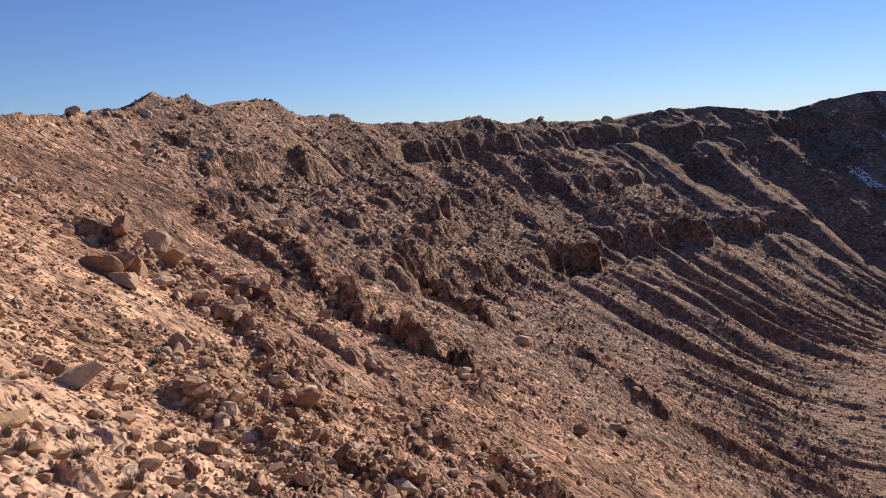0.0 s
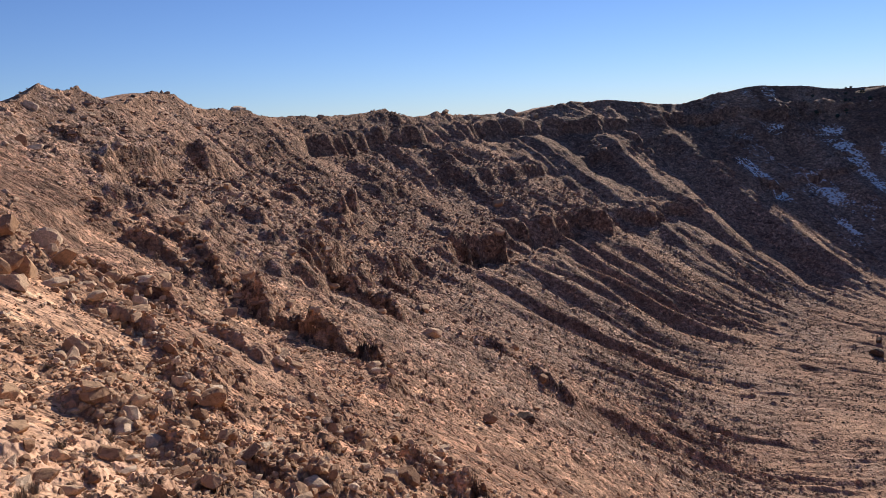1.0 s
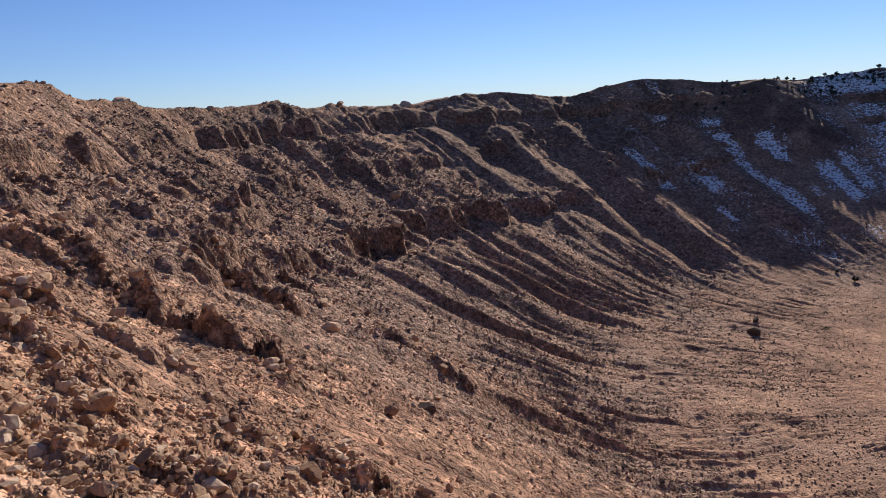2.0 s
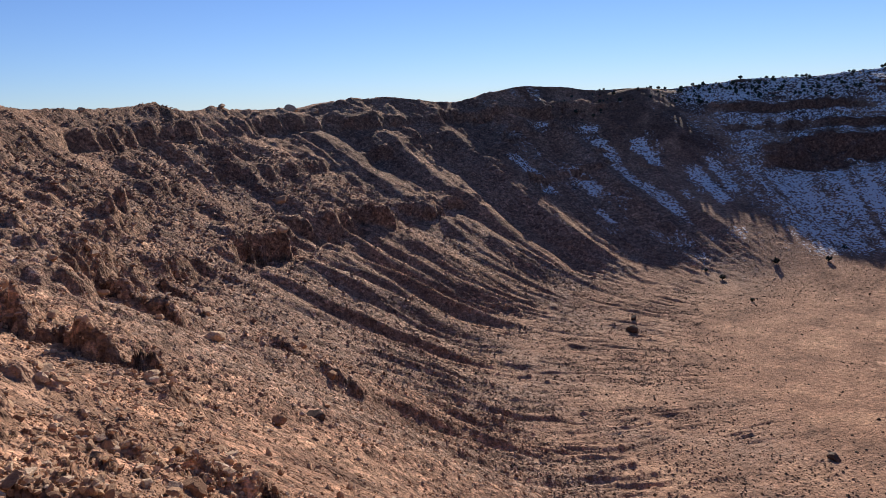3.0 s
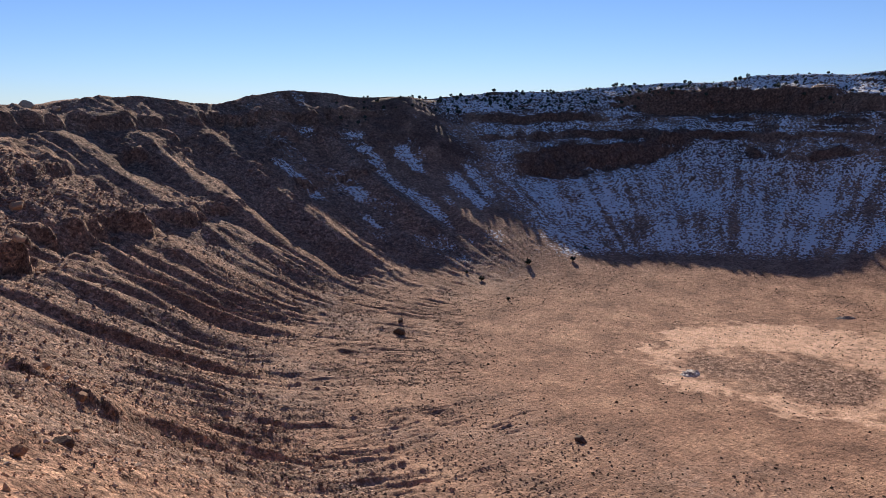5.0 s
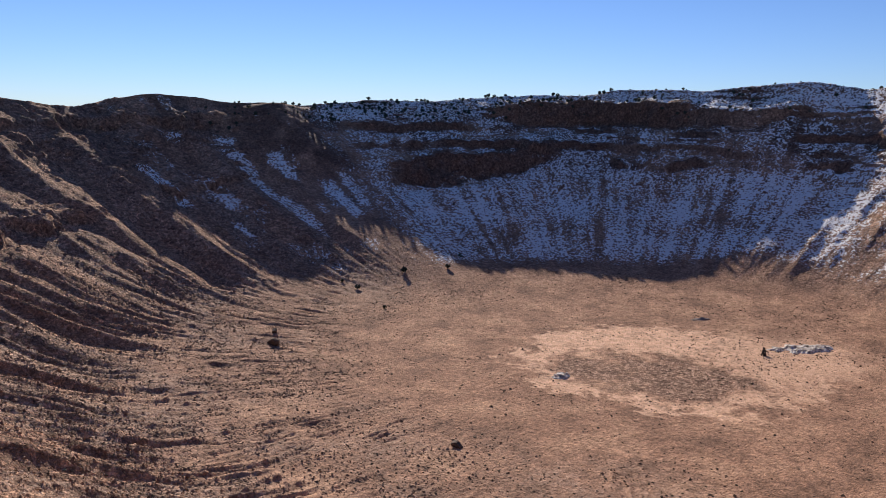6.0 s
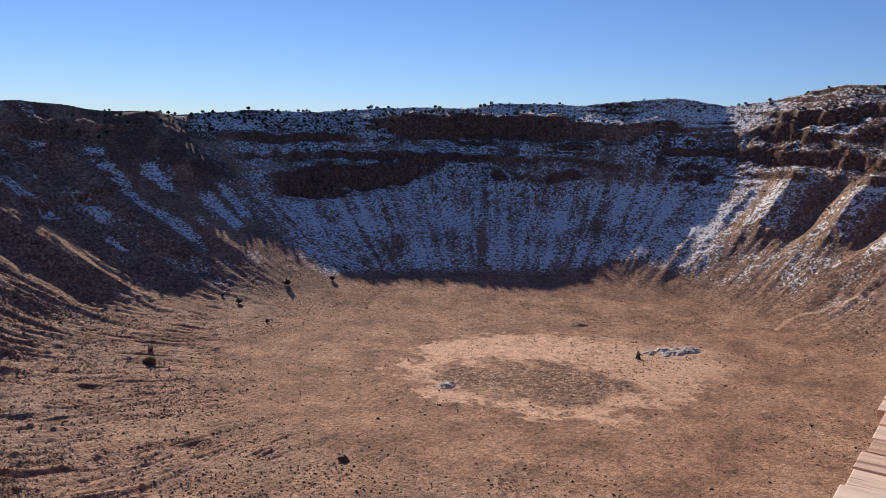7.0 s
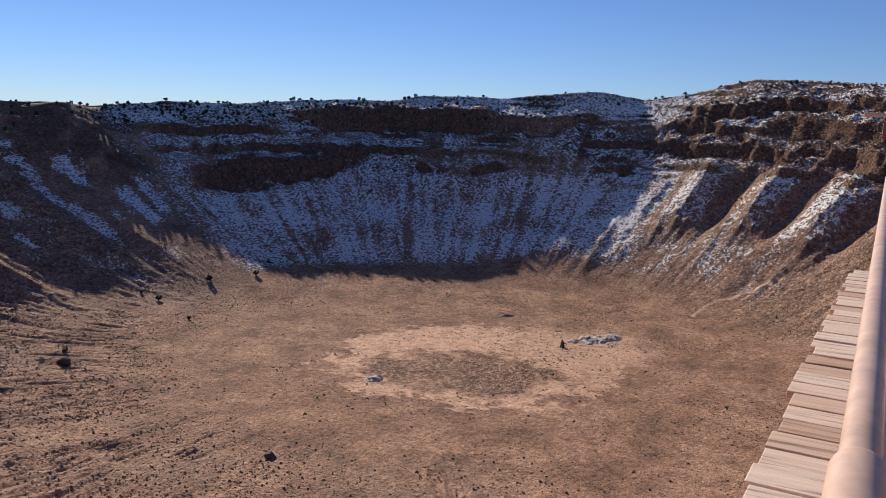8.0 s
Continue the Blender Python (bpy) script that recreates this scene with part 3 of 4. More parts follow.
def rock_material(name, tones, scale):
    m, nt, bsdf = mat(name)
    geom = node(nt, "ShaderNodeNewGeometry")
    info = node(nt, "ShaderNodeObjectInfo")
    pick = math_node(nt, "FRACT", math_node(nt, "ADD", geom.outputs["Random Per Island"], info.outputs["Random"]))
    base = ramp(nt, pick, tones)
    fine = node(nt, "ShaderNodeTexNoise", {"Vector": geom.outputs["Position"], "Scale": scale * 4, "Detail": 8.0, "Roughness": 0.7}).outputs[0]
    wide = node(nt, "ShaderNodeTexNoise", {"Vector": geom.outputs["Position"], "Scale": scale, "Detail": 4.0}).outputs[0]
    col = mix(nt, 1.0, base, ramp(nt, fine, [(0.28, (0.5, 0.47, 0.45)), (0.55, (1, 1, 1)), (0.75, (1.2, 1.17, 1.12))]), "MULTIPLY")
    col = mix(nt, ramp(nt, wide, [(0.5, (0, 0, 0)), (0.7, (0.5, 0.5, 0.5))]), col, (0.27, 0.155, 0.10))
    nt.links.new(col, bsdf.inputs["Base Color"])
    bsdf.inputs["Roughness"].default_value = 0.9
    bsdf.inputs["Specular IOR Level"].default_value = 0.2
    b = node(nt, "ShaderNodeBump", {"Height": fine, "Strength": 0.9, "Distance": 0.12 / scale})
    nt.links.new(b.outputs[0], bsdf.inputs["Normal"])
    return m


ROCK = rock_material("weathered_sandstone", [(0.0, (0.34, 0.190, 0.108)), (0.35, (0.50, 0.300, 0.170)), (0.7, (0.63, 0.41, 0.25)), (1.0, (0.72, 0.54, 0.38))], 1.0)
WALL_ROCK = rock_material("wall_rock", [(0.0, (0.22, 0.125, 0.082)), (0.4, (0.34, 0.205, 0.135)), (0.75, (0.46, 0.30, 0.205)), (1.0, (0.58, 0.42, 0.30))], 0.7)
PALE_ROCK = rock_material("pale_dolomite", [(0.0, (0.50, 0.41, 0.32)), (1.0, (0.62, 0.54, 0.45))], 1.0)
CHANNEL_ROCK = rock_material("channel_stone", [(0.0, (0.13, 0.085, 0.06)), (0.6, (0.22, 0.145, 0.10)), (1.0, (0.36, 0.25, 0.175))], 1.0)
DARK_ROCK = rock_material("dark_boulder", [(0.0, (0.10, 0.075, 0.06)), (1.0, (0.16, 0.115, 0.085))], 0.7)


def plain(name, colour, rough=0.7, metal=0.0):
    m, nt, bsdf = mat(name)
    pos = node(nt, "ShaderNodeNewGeometry").outputs["Position"]
    n = node(nt, "ShaderNodeTexNoise", {"Vector": pos, "Scale": 9.0, "Detail": 6.0, "Roughness": 0.65}).outputs[0]
    col = mix(nt, 1.0, colour, ramp(nt, n, [(0.3, (0.75, 0.74, 0.73)), (0.65, (1.1, 1.1, 1.1))]), "MULTIPLY")
    nt.links.new(col, bsdf.inputs["Base Color"])
    bsdf.inputs["Roughness"].default_value = rough
    bsdf.inputs["Metallic"].default_value = metal
    return m


# ---- lookout deck and railing ----
def wood_material():
    m, nt, bsdf = mat("bleached_timber")
    pos = node(nt, "ShaderNodeNewGeometry").outputs["Position"]
    rnd = node(nt, "ShaderNodeObjectInfo").outputs["Random"]
    shift = node(nt, "ShaderNodeVectorMath", {0: pos, 1: (14.0, 0.9, 14.0)}, operation="MULTIPLY").outputs[0]
    off = node(nt, "ShaderNodeCombineXYZ", {0: math_node(nt, "MULTIPLY", rnd, 40.0), 1: math_node(nt, "MULTIPLY", rnd, 17.0)}).outputs[0]
    shift = node(nt, "ShaderNodeVectorMath", {0: shift, 1: off}, operation="ADD").outputs[0]
    grain = node(nt, "ShaderNodeTexNoise", {"Vector": shift, "Scale": 1.6, "Detail": 7.0, "Roughness": 0.6, "Distortion": 0.5}).outputs[0]
    base = ramp(nt, rnd, [(0.0, (0.66, 0.42, 0.28)), (0.3, (0.90, 0.64, 0.47)), (1.0, (0.96, 0.74, 0.56))])
    streaks = ramp(nt, grain, [(0.32, (0.40, 0.31, 0.27)), (0.46, (0.90, 0.89, 0.88)), (0.7, (1.08, 1.07, 1.06))])
    nt.links.new(mix(nt, 1.0, base, streaks, "MULTIPLY"), bsdf.inputs["Base Color"])
    bsdf.inputs["Roughness"].default_value = 0.85
    b = node(nt, "ShaderNodeBump", {"Height": grain, "Strength": 0.5, "Distance": 0.01})
    nt.links.new(b.outputs[0], bsdf.inputs["Normal"])
    return m


WOOD = wood_material()
PAINT = plain("tan_painted_steel", (0.74, 0.49, 0.35), 0.42)
RUST = plain("rust_red_board", (0.28, 0.12, 0.075), 0.75)


def box(sx, sy, sz, bevel=0.0):
    bm = bmesh.new()
    bmesh.ops.create_cube(bm, size=1.0)
    bmesh.ops.scale(bm, verts=bm.verts, vec=(sx, sy, sz))
    if bevel:
        bmesh.ops.bevel(bm, geom=bm.edges[:], offset=bevel, segments=2, profile=0.6, affect="EDGES")
    return bm


def tube(a, b, radius, sides=20, radius2=None, cap=True):
    a, b = Vector(a), Vector(b)
    bm = bmesh.new()
    bmesh.ops.create_cone(bm, cap_ends=cap, segments=sides, radius1=radius, radius2=radius2 or radius, depth=(b - a).length)
    bmesh.ops.transform(bm, verts=bm.verts, matrix=Matrix.Translation((a + b) / 2) @ (b - a).to_track_quat("Z", "Y").to_matrix().to_4x4())
    for f in bm.faces:
        f.smooth = len(f.verts) == 4
    for e in bm.edges:
        e.smooth = all(len(f.verts) == 4 for f in e.link_faces)
    return bm


def height(x, y):
    z, _, _ = terrain(np.array([float(x)]), np.array([float(y)]))
    return float(z[0])


DECK_Z = 148.5


def build_deck():
    rng = random.Random(4)
    deck = tagged(new("lookout_deck"), "sun-bleached timber plank deck with uneven board ends", "deck")
    deck.location = (0, 0, DECK_Z)
    turn = -0.044
    pitch = 0.236
    for i in range(49):
        xx = -1.62 + pitch * i
        edge = 0.352 - 0.0446 * (xx - 3.39) + rng.uniform(-0.03, 0.03)
        length = edge + 1.9
        width = pitch - rng.choice((0.008, 0.012, 0.018, 0.028))
        ob = part("plank", box(width, length, 0.06, 0.006), WOOD, deck)
        ob.location = (xx, edge - length / 2, -0.03 + rng.uniform(-0.007, 0.007))
        ob.rotation_euler = (0, rng.uniform(-0.012, 0.012), turn + rng.uniform(-0.008, 0.008))
    for yy in (-0.15, -1.6):
        ob = part("joist", box(11.5, 0.09, 0.24, 0.004), WOOD, deck)
        ob.location = (4.0, yy, -0.2)
        for xx in (-1.3, 4.0, 9.3):
            g = height(xx, yy) - DECK_Z
            ob = part("post", box(0.16, 0.16, -0.3 - g + 0.4, 0.006), WOOD, deck)
            ob.location = (xx, yy, (-0.3 + g - 0.4) / 2)
    return deck


def build_railing():
    rail = tagged(new("railing"), "tan-painted steel pipe railing along the timber deck", "railing")
    rail.location = (0, 0, DECK_Z)
    z = 1.05
    line = lambda xx: -0.027 - 0.0175 * (xx - 1.25)
    part("top_rail", tube((1.1, line(1.1), z), (9.7, line(9.7), z), 0.028), PAINT, rail)
    part("sleeve", tube((-0.35, line(-0.35), z), (1.15, line(1.15), z), 0.038), PAINT, rail)
    bm = bmesh.new()
    bmesh.ops.create_uvsphere(bm, u_segments=20, v_segments=12, radius=0.0381)
    bmesh.ops.translate(bm, verts=bm.verts, vec=(1.148, line(1.148), z))
    for f in bm.faces:
        f.smooth = True
    part("sleeve_end", bm, PAINT, rail)
    part("mid_rail", tube((-0.35, -0.039, 0.5), (9.7, -0.278, 0.5), 0.022), PAINT, rail)
    for xx in (-0.3, 4.7, 9.65):
        part("post", tube((xx, line(xx) - 0.06, 0.0), (xx, line(xx) - 0.03, z - 0.01), 0.026), PAINT, rail)
    return rail


def build_far_rail():
    rail = tagged(new("far_railing"), "tan steel rail over a rust-red board on a stone lookout", "railing")
    az, dist = radians(89.3), 24.0
    base = Vector((dist * math.sin(az), dist * math.cos(az), 0))
    g = height(base.x, base.y - 1)
    rail.location = (base.x, base.y, g)
    top = 150.5 - g
    part("top_rail", tube((0, 0, top), (0.6, -3.5, top), 0.055), PAINT, rail)
    ob = part("board", box(0.06, 3.0, 0.42, 0.008), RUST, rail)
    ob.location, ob.rotation_euler = (0.4, -1.95, top - 0.42), (0, 0, 0.17)
    for k in (1.7, 3.2):
        part("post", tube((0.17 * k, -k, -0.6), (0.17 * k, -k, top), 0.07), RUST, rail)
    return rail


build_deck()
build_railing()
build_far_rail()


# ---- boulders, rubble ----
def from_polar(bearing, dist):
    return dist * math.sin(radians(bearing)), dist * math.cos(radians(bearing))


def boulder_meshes():
    out = []
    for i in range(12):
        rng = np.random.RandomState(100 + i)
        v, f = rock_shape(rng, 3, 10)
        for p in v:
            n = noise.noise(Vector(p * 3.0 + i))
            p *= 1 + 0.07 * n
        me = bpy.data.meshes.new("boulder")
        me.from_pydata(v.tolist(), [], f.tolist())
        me.materials.append(ROCK)
        out.append(me)
    return out


BOULDERS = boulder_meshes()


def put_boulder(mesh, x, y, size, rng, label, group, material=None, z=None):
    ob = new("boulder", mesh)
    if material:
        ob.data = mesh.copy()
        ob.data.materials.clear()
        ob.data.materials.append(material)
    ob.location = (x, y, (height(x, y) if z is None else z) + size * 0.22)
    ob.rotation_euler = (rng.uniform(-0.4, 0.4), rng.uniform(-0.4, 0.4), rng.uniform(0, 6.28))
    ob.scale = (size, size * rng.uniform(0.75, 1.1), size * rng.uniform(0.75, 1.0))
    return tagged(ob, label, "boulder", group)


def scatter_boulders():
    rng = random.Random(11)
    nr = np.random.RandomState(5)
    n = 2600
    az, d = nr.uniform(-32, 26, n), 24 * (560 / 24) ** nr.uniform(0, 1, n)
    x, y = d * np.sin(np.radians(az)), d * np.cos(np.radians(az))
    z, cover, _ = terrain(x, y)
    keep = (fbm(x / 22, y / 22, 3, 7) > 0.0) & (cover[:, 3] > 0.5)
    idx = np.where(keep)[0][:285]
    for i in idx:
        size = (0.35 + 0.011 * d[i] ** 0.9) * (0.7 + 1.5 * rng.random() ** 3)
        put_boulder(rng.choice(BOULDERS), x[i], y[i], size, rng, "brown angular sandstone boulder on the rocky slope", "boulders on the slope", z=z[i])


scatter_boulders()
rng = random.Random(3)
# clusters of large boulders on the near slope: bearing, distance, size
for az, el_d, size in ((-19.3, 80, 4.4), (-20.2, 83, 3.6), (-20.9, 88, 3.8), (-20.3, 96, 3.4), (-21.4, 92, 3.2), (-19.0, 98, 3.4), (-22.0, 78, 3.6), (-22.6, 70, 3.4), (-21.3, 72, 3.6), (-22.2, 64, 3.0), (-23.4, 66, 2.8),
                       (-15.9, 76, 2.8), (-15.2, 73, 3.0), (-16.0, 70, 2.4), (-14.8, 68, 2.4), (-15.4, 66, 2.2), (-16.6, 80, 2.6), (-14.9, 79, 2.6), (-27.2, 35, 1.5), (-27.9, 36, 1.1), (-23.4, 36, 1.7), (-23.0, 30, 1.1), (-16.5, 35, 1.1),
                       (-10.9, 42, 1.7), (-10.4, 43, 1.3), (-11.6, 40, 1.4), (-8.2, 37, 1.5), (-7.4, 38, 1.3), (-8.9, 36, 1.2), (-12.4, 38, 1.2), (-22.0, 23.5, 0.75), (-20.4, 23, 0.9), (-27.5, 26, 0.8), (-18.4, 37, 1.1), (-13.3, 35, 1.0)):
    x, y = from_polar(az, el_d)
    put_boulder(rng.choice(BOULDERS), x, y, size * 0.66, rng, "large tan sandstone boulder among slope rubble", "large slope boulders")
x, y = from_polar(-26.0, 34)
put_boulder(BOULDERS[3], x, y, 1.5, rng, "pale cream boulder facing the sun", "large slope boulders", PALE_ROCK)
# lone boulders low on the talus, on the floor and on the crest
for az, dist, size, lab, mt in ((5.5, 220, 5.6, "tan block of rock on the talus", None), (36.0, 531, 5.4, "dark boulder of a close pair on the floor", DARK_ROCK), (36.0, 508, 6.2, "dark boulder of a close pair on the floor", DARK_ROCK),
                                (49.5, 342, 5.4, "dark brown boulder alone on the crater floor", DARK_ROCK), (13.6, 256, 4.6, "brown boulder on the gullied talus", None), (12.3, 182, 4.0, "leaning dark boulder on the talus", DARK_ROCK),
                                (-5.7, 94, 2.0, "brown boulder on the open talus", None), (2.4, 132, 3.0, "dark boulder on the talus", DARK_ROCK),
                                (11.9, 737, 9.5, "upright block of rock on the rim crest", None), (13.6, 758, 7.5, "squat block of rock on the rim crest", None), (-7.0, 478, 7.5, "rounded rock on the rim crest", None), (-19.9, 264, 4.6, "rounded rock on the rim crest", None),
                                (7.4, 682, 6.0, "small rock on the rim crest", None), (9.6, 706, 6.0, "small rock on the rim crest", None), (-1.5, 555, 5.0, "small rock on the rim crest", None)):
    x, y = from_polar(az, dist)
    sink = 0.2 * size if "crest" in lab else 0.0
    put_boulder(rng.choice(BOULDERS), x, y, size, rng, lab, "lone boulders", mt, z=height(x, y) - sink)


def rubble(name, count, az, dist, small, big, seed, level, label, density, material=ROCK, power=2.0, on_wall=True):
    nr = np.random.RandomState(seed)
    shapes = [rock_shape(np.random.RandomState(seed * 50 + i), level, 9) for i in range(24)]
    n = count * 7
    a = nr.uniform(*az, n)
    d = np.sqrt(nr.uniform(dist[0] ** 2, dist[1] ** 2, n)) if power == 2 else dist[0] * (dist[1] / dist[0]) ** nr.uniform(0, 1, n)
    x, y = d * np.sin(np.radians(a)), d * np.cos(np.radians(a))
    keep = nr.rand(n) < np.clip(density(x, y), 0, 1)
    x, y, d = x[keep][:count], y[keep][:count], d[keep][:count]
    z, cover, _ = terrain(x, y)
    hold = cover[:, 3] > 0.45 if on_wall else cover[:, 3] > -1
    x, y, z, d = x[hold], y[hold], z[hold], d[hold]
    size = small * (1 - nr.rand(len(x)) * (1 - (small / big) ** 2.2)) ** (-1 / 2.2)
    vs, fs, at = [], [], 0
    for i in range(len(x)):
        v, f = shapes[i % 24]
        t = nr.uniform(0, 6.28)
        c, s_ = math.cos(t), math.sin(t)
        rot = np.array([[c, -s_, 0], [s_, c, 0], [0, 0, 1]])
        w = v @ rot.T * size[i] + (x[i], y[i], z[i] + size[i] * 0.18)
        vs.append(w)
        fs.append(f + at)
        at += len(v)
    vs, fs = np.concatenate(vs), np.concatenate(fs)
    me = bpy.data.meshes.new(name)
    me.vertices.add(len(vs))
    me.vertices.foreach_set("co", vs.astype(np.float32).ravel())
    me.loops.add(fs.size)
    me.loops.foreach_set("vertex_index", fs.astype(np.int32).ravel())
    me.polygons.add(len(fs))
    me.polygons.foreach_set("loop_start", np.arange(0, fs.size, 3, dtype=np.int32))
    me.polygons.foreach_set("use_smooth", np.zeros(len(fs), dtype=bool))
    me.update(calc_edges=True)
    me.materials.append(material)
    return tagged(new(name, me), label, "rocks", kind="stuff")


clumpy = lambda x, y: (0.3 + 0.7 * step(-0.25, 0.35, fbm(x / 9, y / 9, 3, 6))) * (0.2 + 0.8 * step(4, 9, np.hypot(x + 12.5, y - 19.5)))
rubble("rubble", 13500, (-32, 14), (15, 75), 0.085, 0.62, 21, 1, "brown and tan angular stones strewn over the slope", clumpy, power=1)
rubble("rubble", 14500, (-32, 30), (60, 320), 0.26, 1.3, 22, 1, "brown broken stones on the talus slope", clumpy)
rubble("rubble", 5500, (-32, 8), (27, 135), 0.17, 0.6, 26, 1, "tan stones scattered over the near slope", clumpy)
rubble("rubble", 15000, (-26, 38), (250, 640), 0.7, 2.3, 23, 0, "brown broken rock on the crater wall", lambda x, y: clumpy(x / 2, y / 2) * (0.12 + 0.88 * step(400, 465, crater_polar(x, y)[0])) * (1 - 0.6 * step(505, 535, crater_polar(x, y)[0])), WALL_ROCK)


def along_ribs(x, y):
    """High on the broken rock ribs of the near slope."""
    best = np.zeros_like(x)
    for p, q, tall, wide in RIBS:
        t = np.clip(((x - p[0]) * (q[0] - p[0]) + (y - p[1]) * (q[1] - p[1])) / math.dist(p, q) ** 2, 0, 1)
        away = np.hypot(x - p[0] - t * (q[0] - p[0]), y - p[1] - t * (q[1] - p[1]))
        best = np.maximum(best, 1 - step(0.12 * wide, 0.42 * wide, away + 2.0 * fbm(x / 6, y / 6, 3, 4)))
    return best


rubble("outcrop_blocks", 1900, (-32, 14), (26, 62), 0.16, 0.85, 31, 2, "blocky tan sandstone broken from rock ribs", along_ribs)
rubble("outcrop_blocks", 3400, (-32, 14), (55, 260), 0.35, 1.7, 32, 2, "blocky brown sandstone broken from rock ribs", along_ribs)
rubble("rubble", 9000, (2, 42), (150, 430), 0.35, 1.5, 29, 0, "dark brown stones on the gullied talus", lambda x, y: clumpy(x / 1.6, y / 1.6), WALL_ROCK)
SCRUB = rock_material("dry_scrub", [(0.0, (0.06, 0.05, 0.03)), (0.6, (0.12, 0.085, 0.05)), (1.0, (0.20, 0.13, 0.08))], 0.7)
floorish = lambda x, y: 0.2 + 0.8 * step(-0.1, 0.4, fbm(x / 60, y / 60, 3, 3))
def in_rills(x, y):
    r, phi, arc, wob = crater_polar(x, y)
    bed = 1 - step(0.45, 0.68, rills(wob, r))
    zone = step(150, 215, r) * (1 - step(330, 400, r)) * (1 - step(-75, -50, phi)) * (1 - step(34, 56, np.degrees(np.arctan2(x, y))))
    return zone * (0.12 + bed * (0.35 + 0.75 * step(-0.25, 0.25, fbm(x / 35, y / 35, 3, 1))))


rubble("rubble", 9000, (58, 92), (560, 1020), 0.8, 3.0, 27, 0, "brown fallen blocks below the steep cliffs", lambda x, y: clumpy(x / 2, y / 2) * step(38, 48, crater_polar(x, y)[1]) * step(330, 390, crater_polar(x, y)[0]) * (1 - step(480, 500, crater_polar(x, y)[0])), WALL_ROCK, on_wall=False)
rubble("channel_stones", 21000, (14, 56), (225, 620), 0.35, 1.15, 25, 0, "dark brown stones lying in dry channels", in_rills, CHANNEL_ROCK, on_wall=False)
rubble("desert_scrub", 19000, (16, 93), (255, 760), 0.32, 1.25, 24, 0, "low dark desert scrub dotted over the crater floor", floorish, SCRUB, on_wall=False)


# ---- junipers ----
LEAF = plain("juniper_foliage", (0.035, 0.045, 0.025), 0.8)
BARK = plain("juniper_bark", (0.12, 0.085, 0.06), 0.9)


def juniper_meshes(seed):
    nr = np.random.RandomState(seed)
    vs, fs, at = [], [], 0
    for i in range(46):
        p = nr.normal(size=3)
        p /= np.linalg.norm(p)
        p = p * nr.uniform(0.3, 1.0) ** 0.5 * np.array([0.5, 0.5, 0.42])
        v, f = ICO[0]
        w = v * nr.uniform(0.6, 1.3, (len(v), 1)) * nr.uniform(0.11, 0.22) + p + (0, 0, 0.52)
        vs.append(w)
        fs.append(f + at)
        at += len(v)
    crown = bpy.data.meshes.new("crown")
    crown.from_pydata(np.concatenate(vs).tolist(), [], np.concatenate(fs).tolist())
    crown.materials.append(LEAF)
    trunk = bpy.data.meshes.new("trunk")
    bm = tube((0, 0, -0.15), (0.03, 0.02, 0.55), 0.06, 7, 0.025)
    for k in range(3):
        t = tube((0.01, 0.01, 0.2 + 0.08 * k), (0.25 * math.cos(k * 2.1), 0.25 * math.sin(k * 2.1), 0.55), 0.025, 5, 0.01)
        t.to_mesh(trunk)
        bm.from_mesh(trunk)
        t.free()
    bm.to_mesh(trunk)
    bm.free()
    trunk.materials.append(BARK)
    return trunk, crown


JUNIPERS = [juniper_meshes(s) for s in (1, 2, 3, 4)]


def put_tree(x, y, z, size, rng, label, group):
    tree = new("juniper_tree")
    trunk, crown = rng.choice(JUNIPERS)
    part("trunk", trunk, None, tree)
    part("crown", crown, None, tree)
    tree.location, tree.scale = (x, y, z), (size, size, size * rng.uniform(0.75, 1.15))
    tree.rotation_euler = (0, 0, rng.uniform(0, 6.28))
    return tagged(tree, label, "tree", group)


def plant_rim():
    rng, nr = random.Random(8), np.random.RandomState(9)
    n = 1500
    phi = nr.uniform(-58, 62, n)
    rim = smoothed(PLAN, 1, phi)
    r = rim + nr.uniform(-44, 6, n)
    bear = np.radians(phi) + AXIS
    x, y = CENTRE[0] + r * np.sin(bear), CENTRE[1] + r * np.cos(bear)
    thick = np.interp(phi, [-58, -46, -40, -12, 0, 30, 62], [0.2, 0.3, 1.0, 0.9, 0.4, 0.14, 0.05])
    keep = (nr.rand(n) < thick * 0.55) & (vn(x / 20, y / 20, 2) > 0.3)
    x, y = x[keep][:290], y[keep][:290]
    z, _, _ = terrain(x, y)
    for i in range(len(x)):
        put_tree(x[i], y[i], z[i], rng.uniform(1.8, 4.8), rng, "dark green juniper on the snowy rim", "junipers on the rim")


plant_rim()
BRUSH = rock_material("rim_brush", [(0.0, (0.02, 0.025, 0.016)), (0.6, (0.04, 0.045, 0.028)), (1.0, (0.075, 0.07, 0.045))], 0.7)


def on_bench(x, y):
    r, phi, arc, wob = crater_polar(x, y)
    rim = smoothed(PLAN, 1, phi)
    back = step(rim - 52, rim - 42, r) * (1 - step(rim + 4, rim + 12, r)) * step(-50, -42, phi) * (1 - step(56, 72, phi))
    hill = 0.10 * step(rim - 110, rim - 60, r) * (1 - step(rim, rim + 8, r)) * step(-72, -64, phi) * (1 - step(-48, -42, phi))
    talus = 0.035 * step(260, 300, r) * (1 - step(rim - 50, rim, r)) * step(-40, -30, phi)
    return (back * np.interp(phi, [-45, -38, -8, 4, 60], [0.7, 1.0, 0.8, 0.5, 0.3]) + hill + talus) * step(0.25, 0.6, vn(x / 14, y / 14, 2))


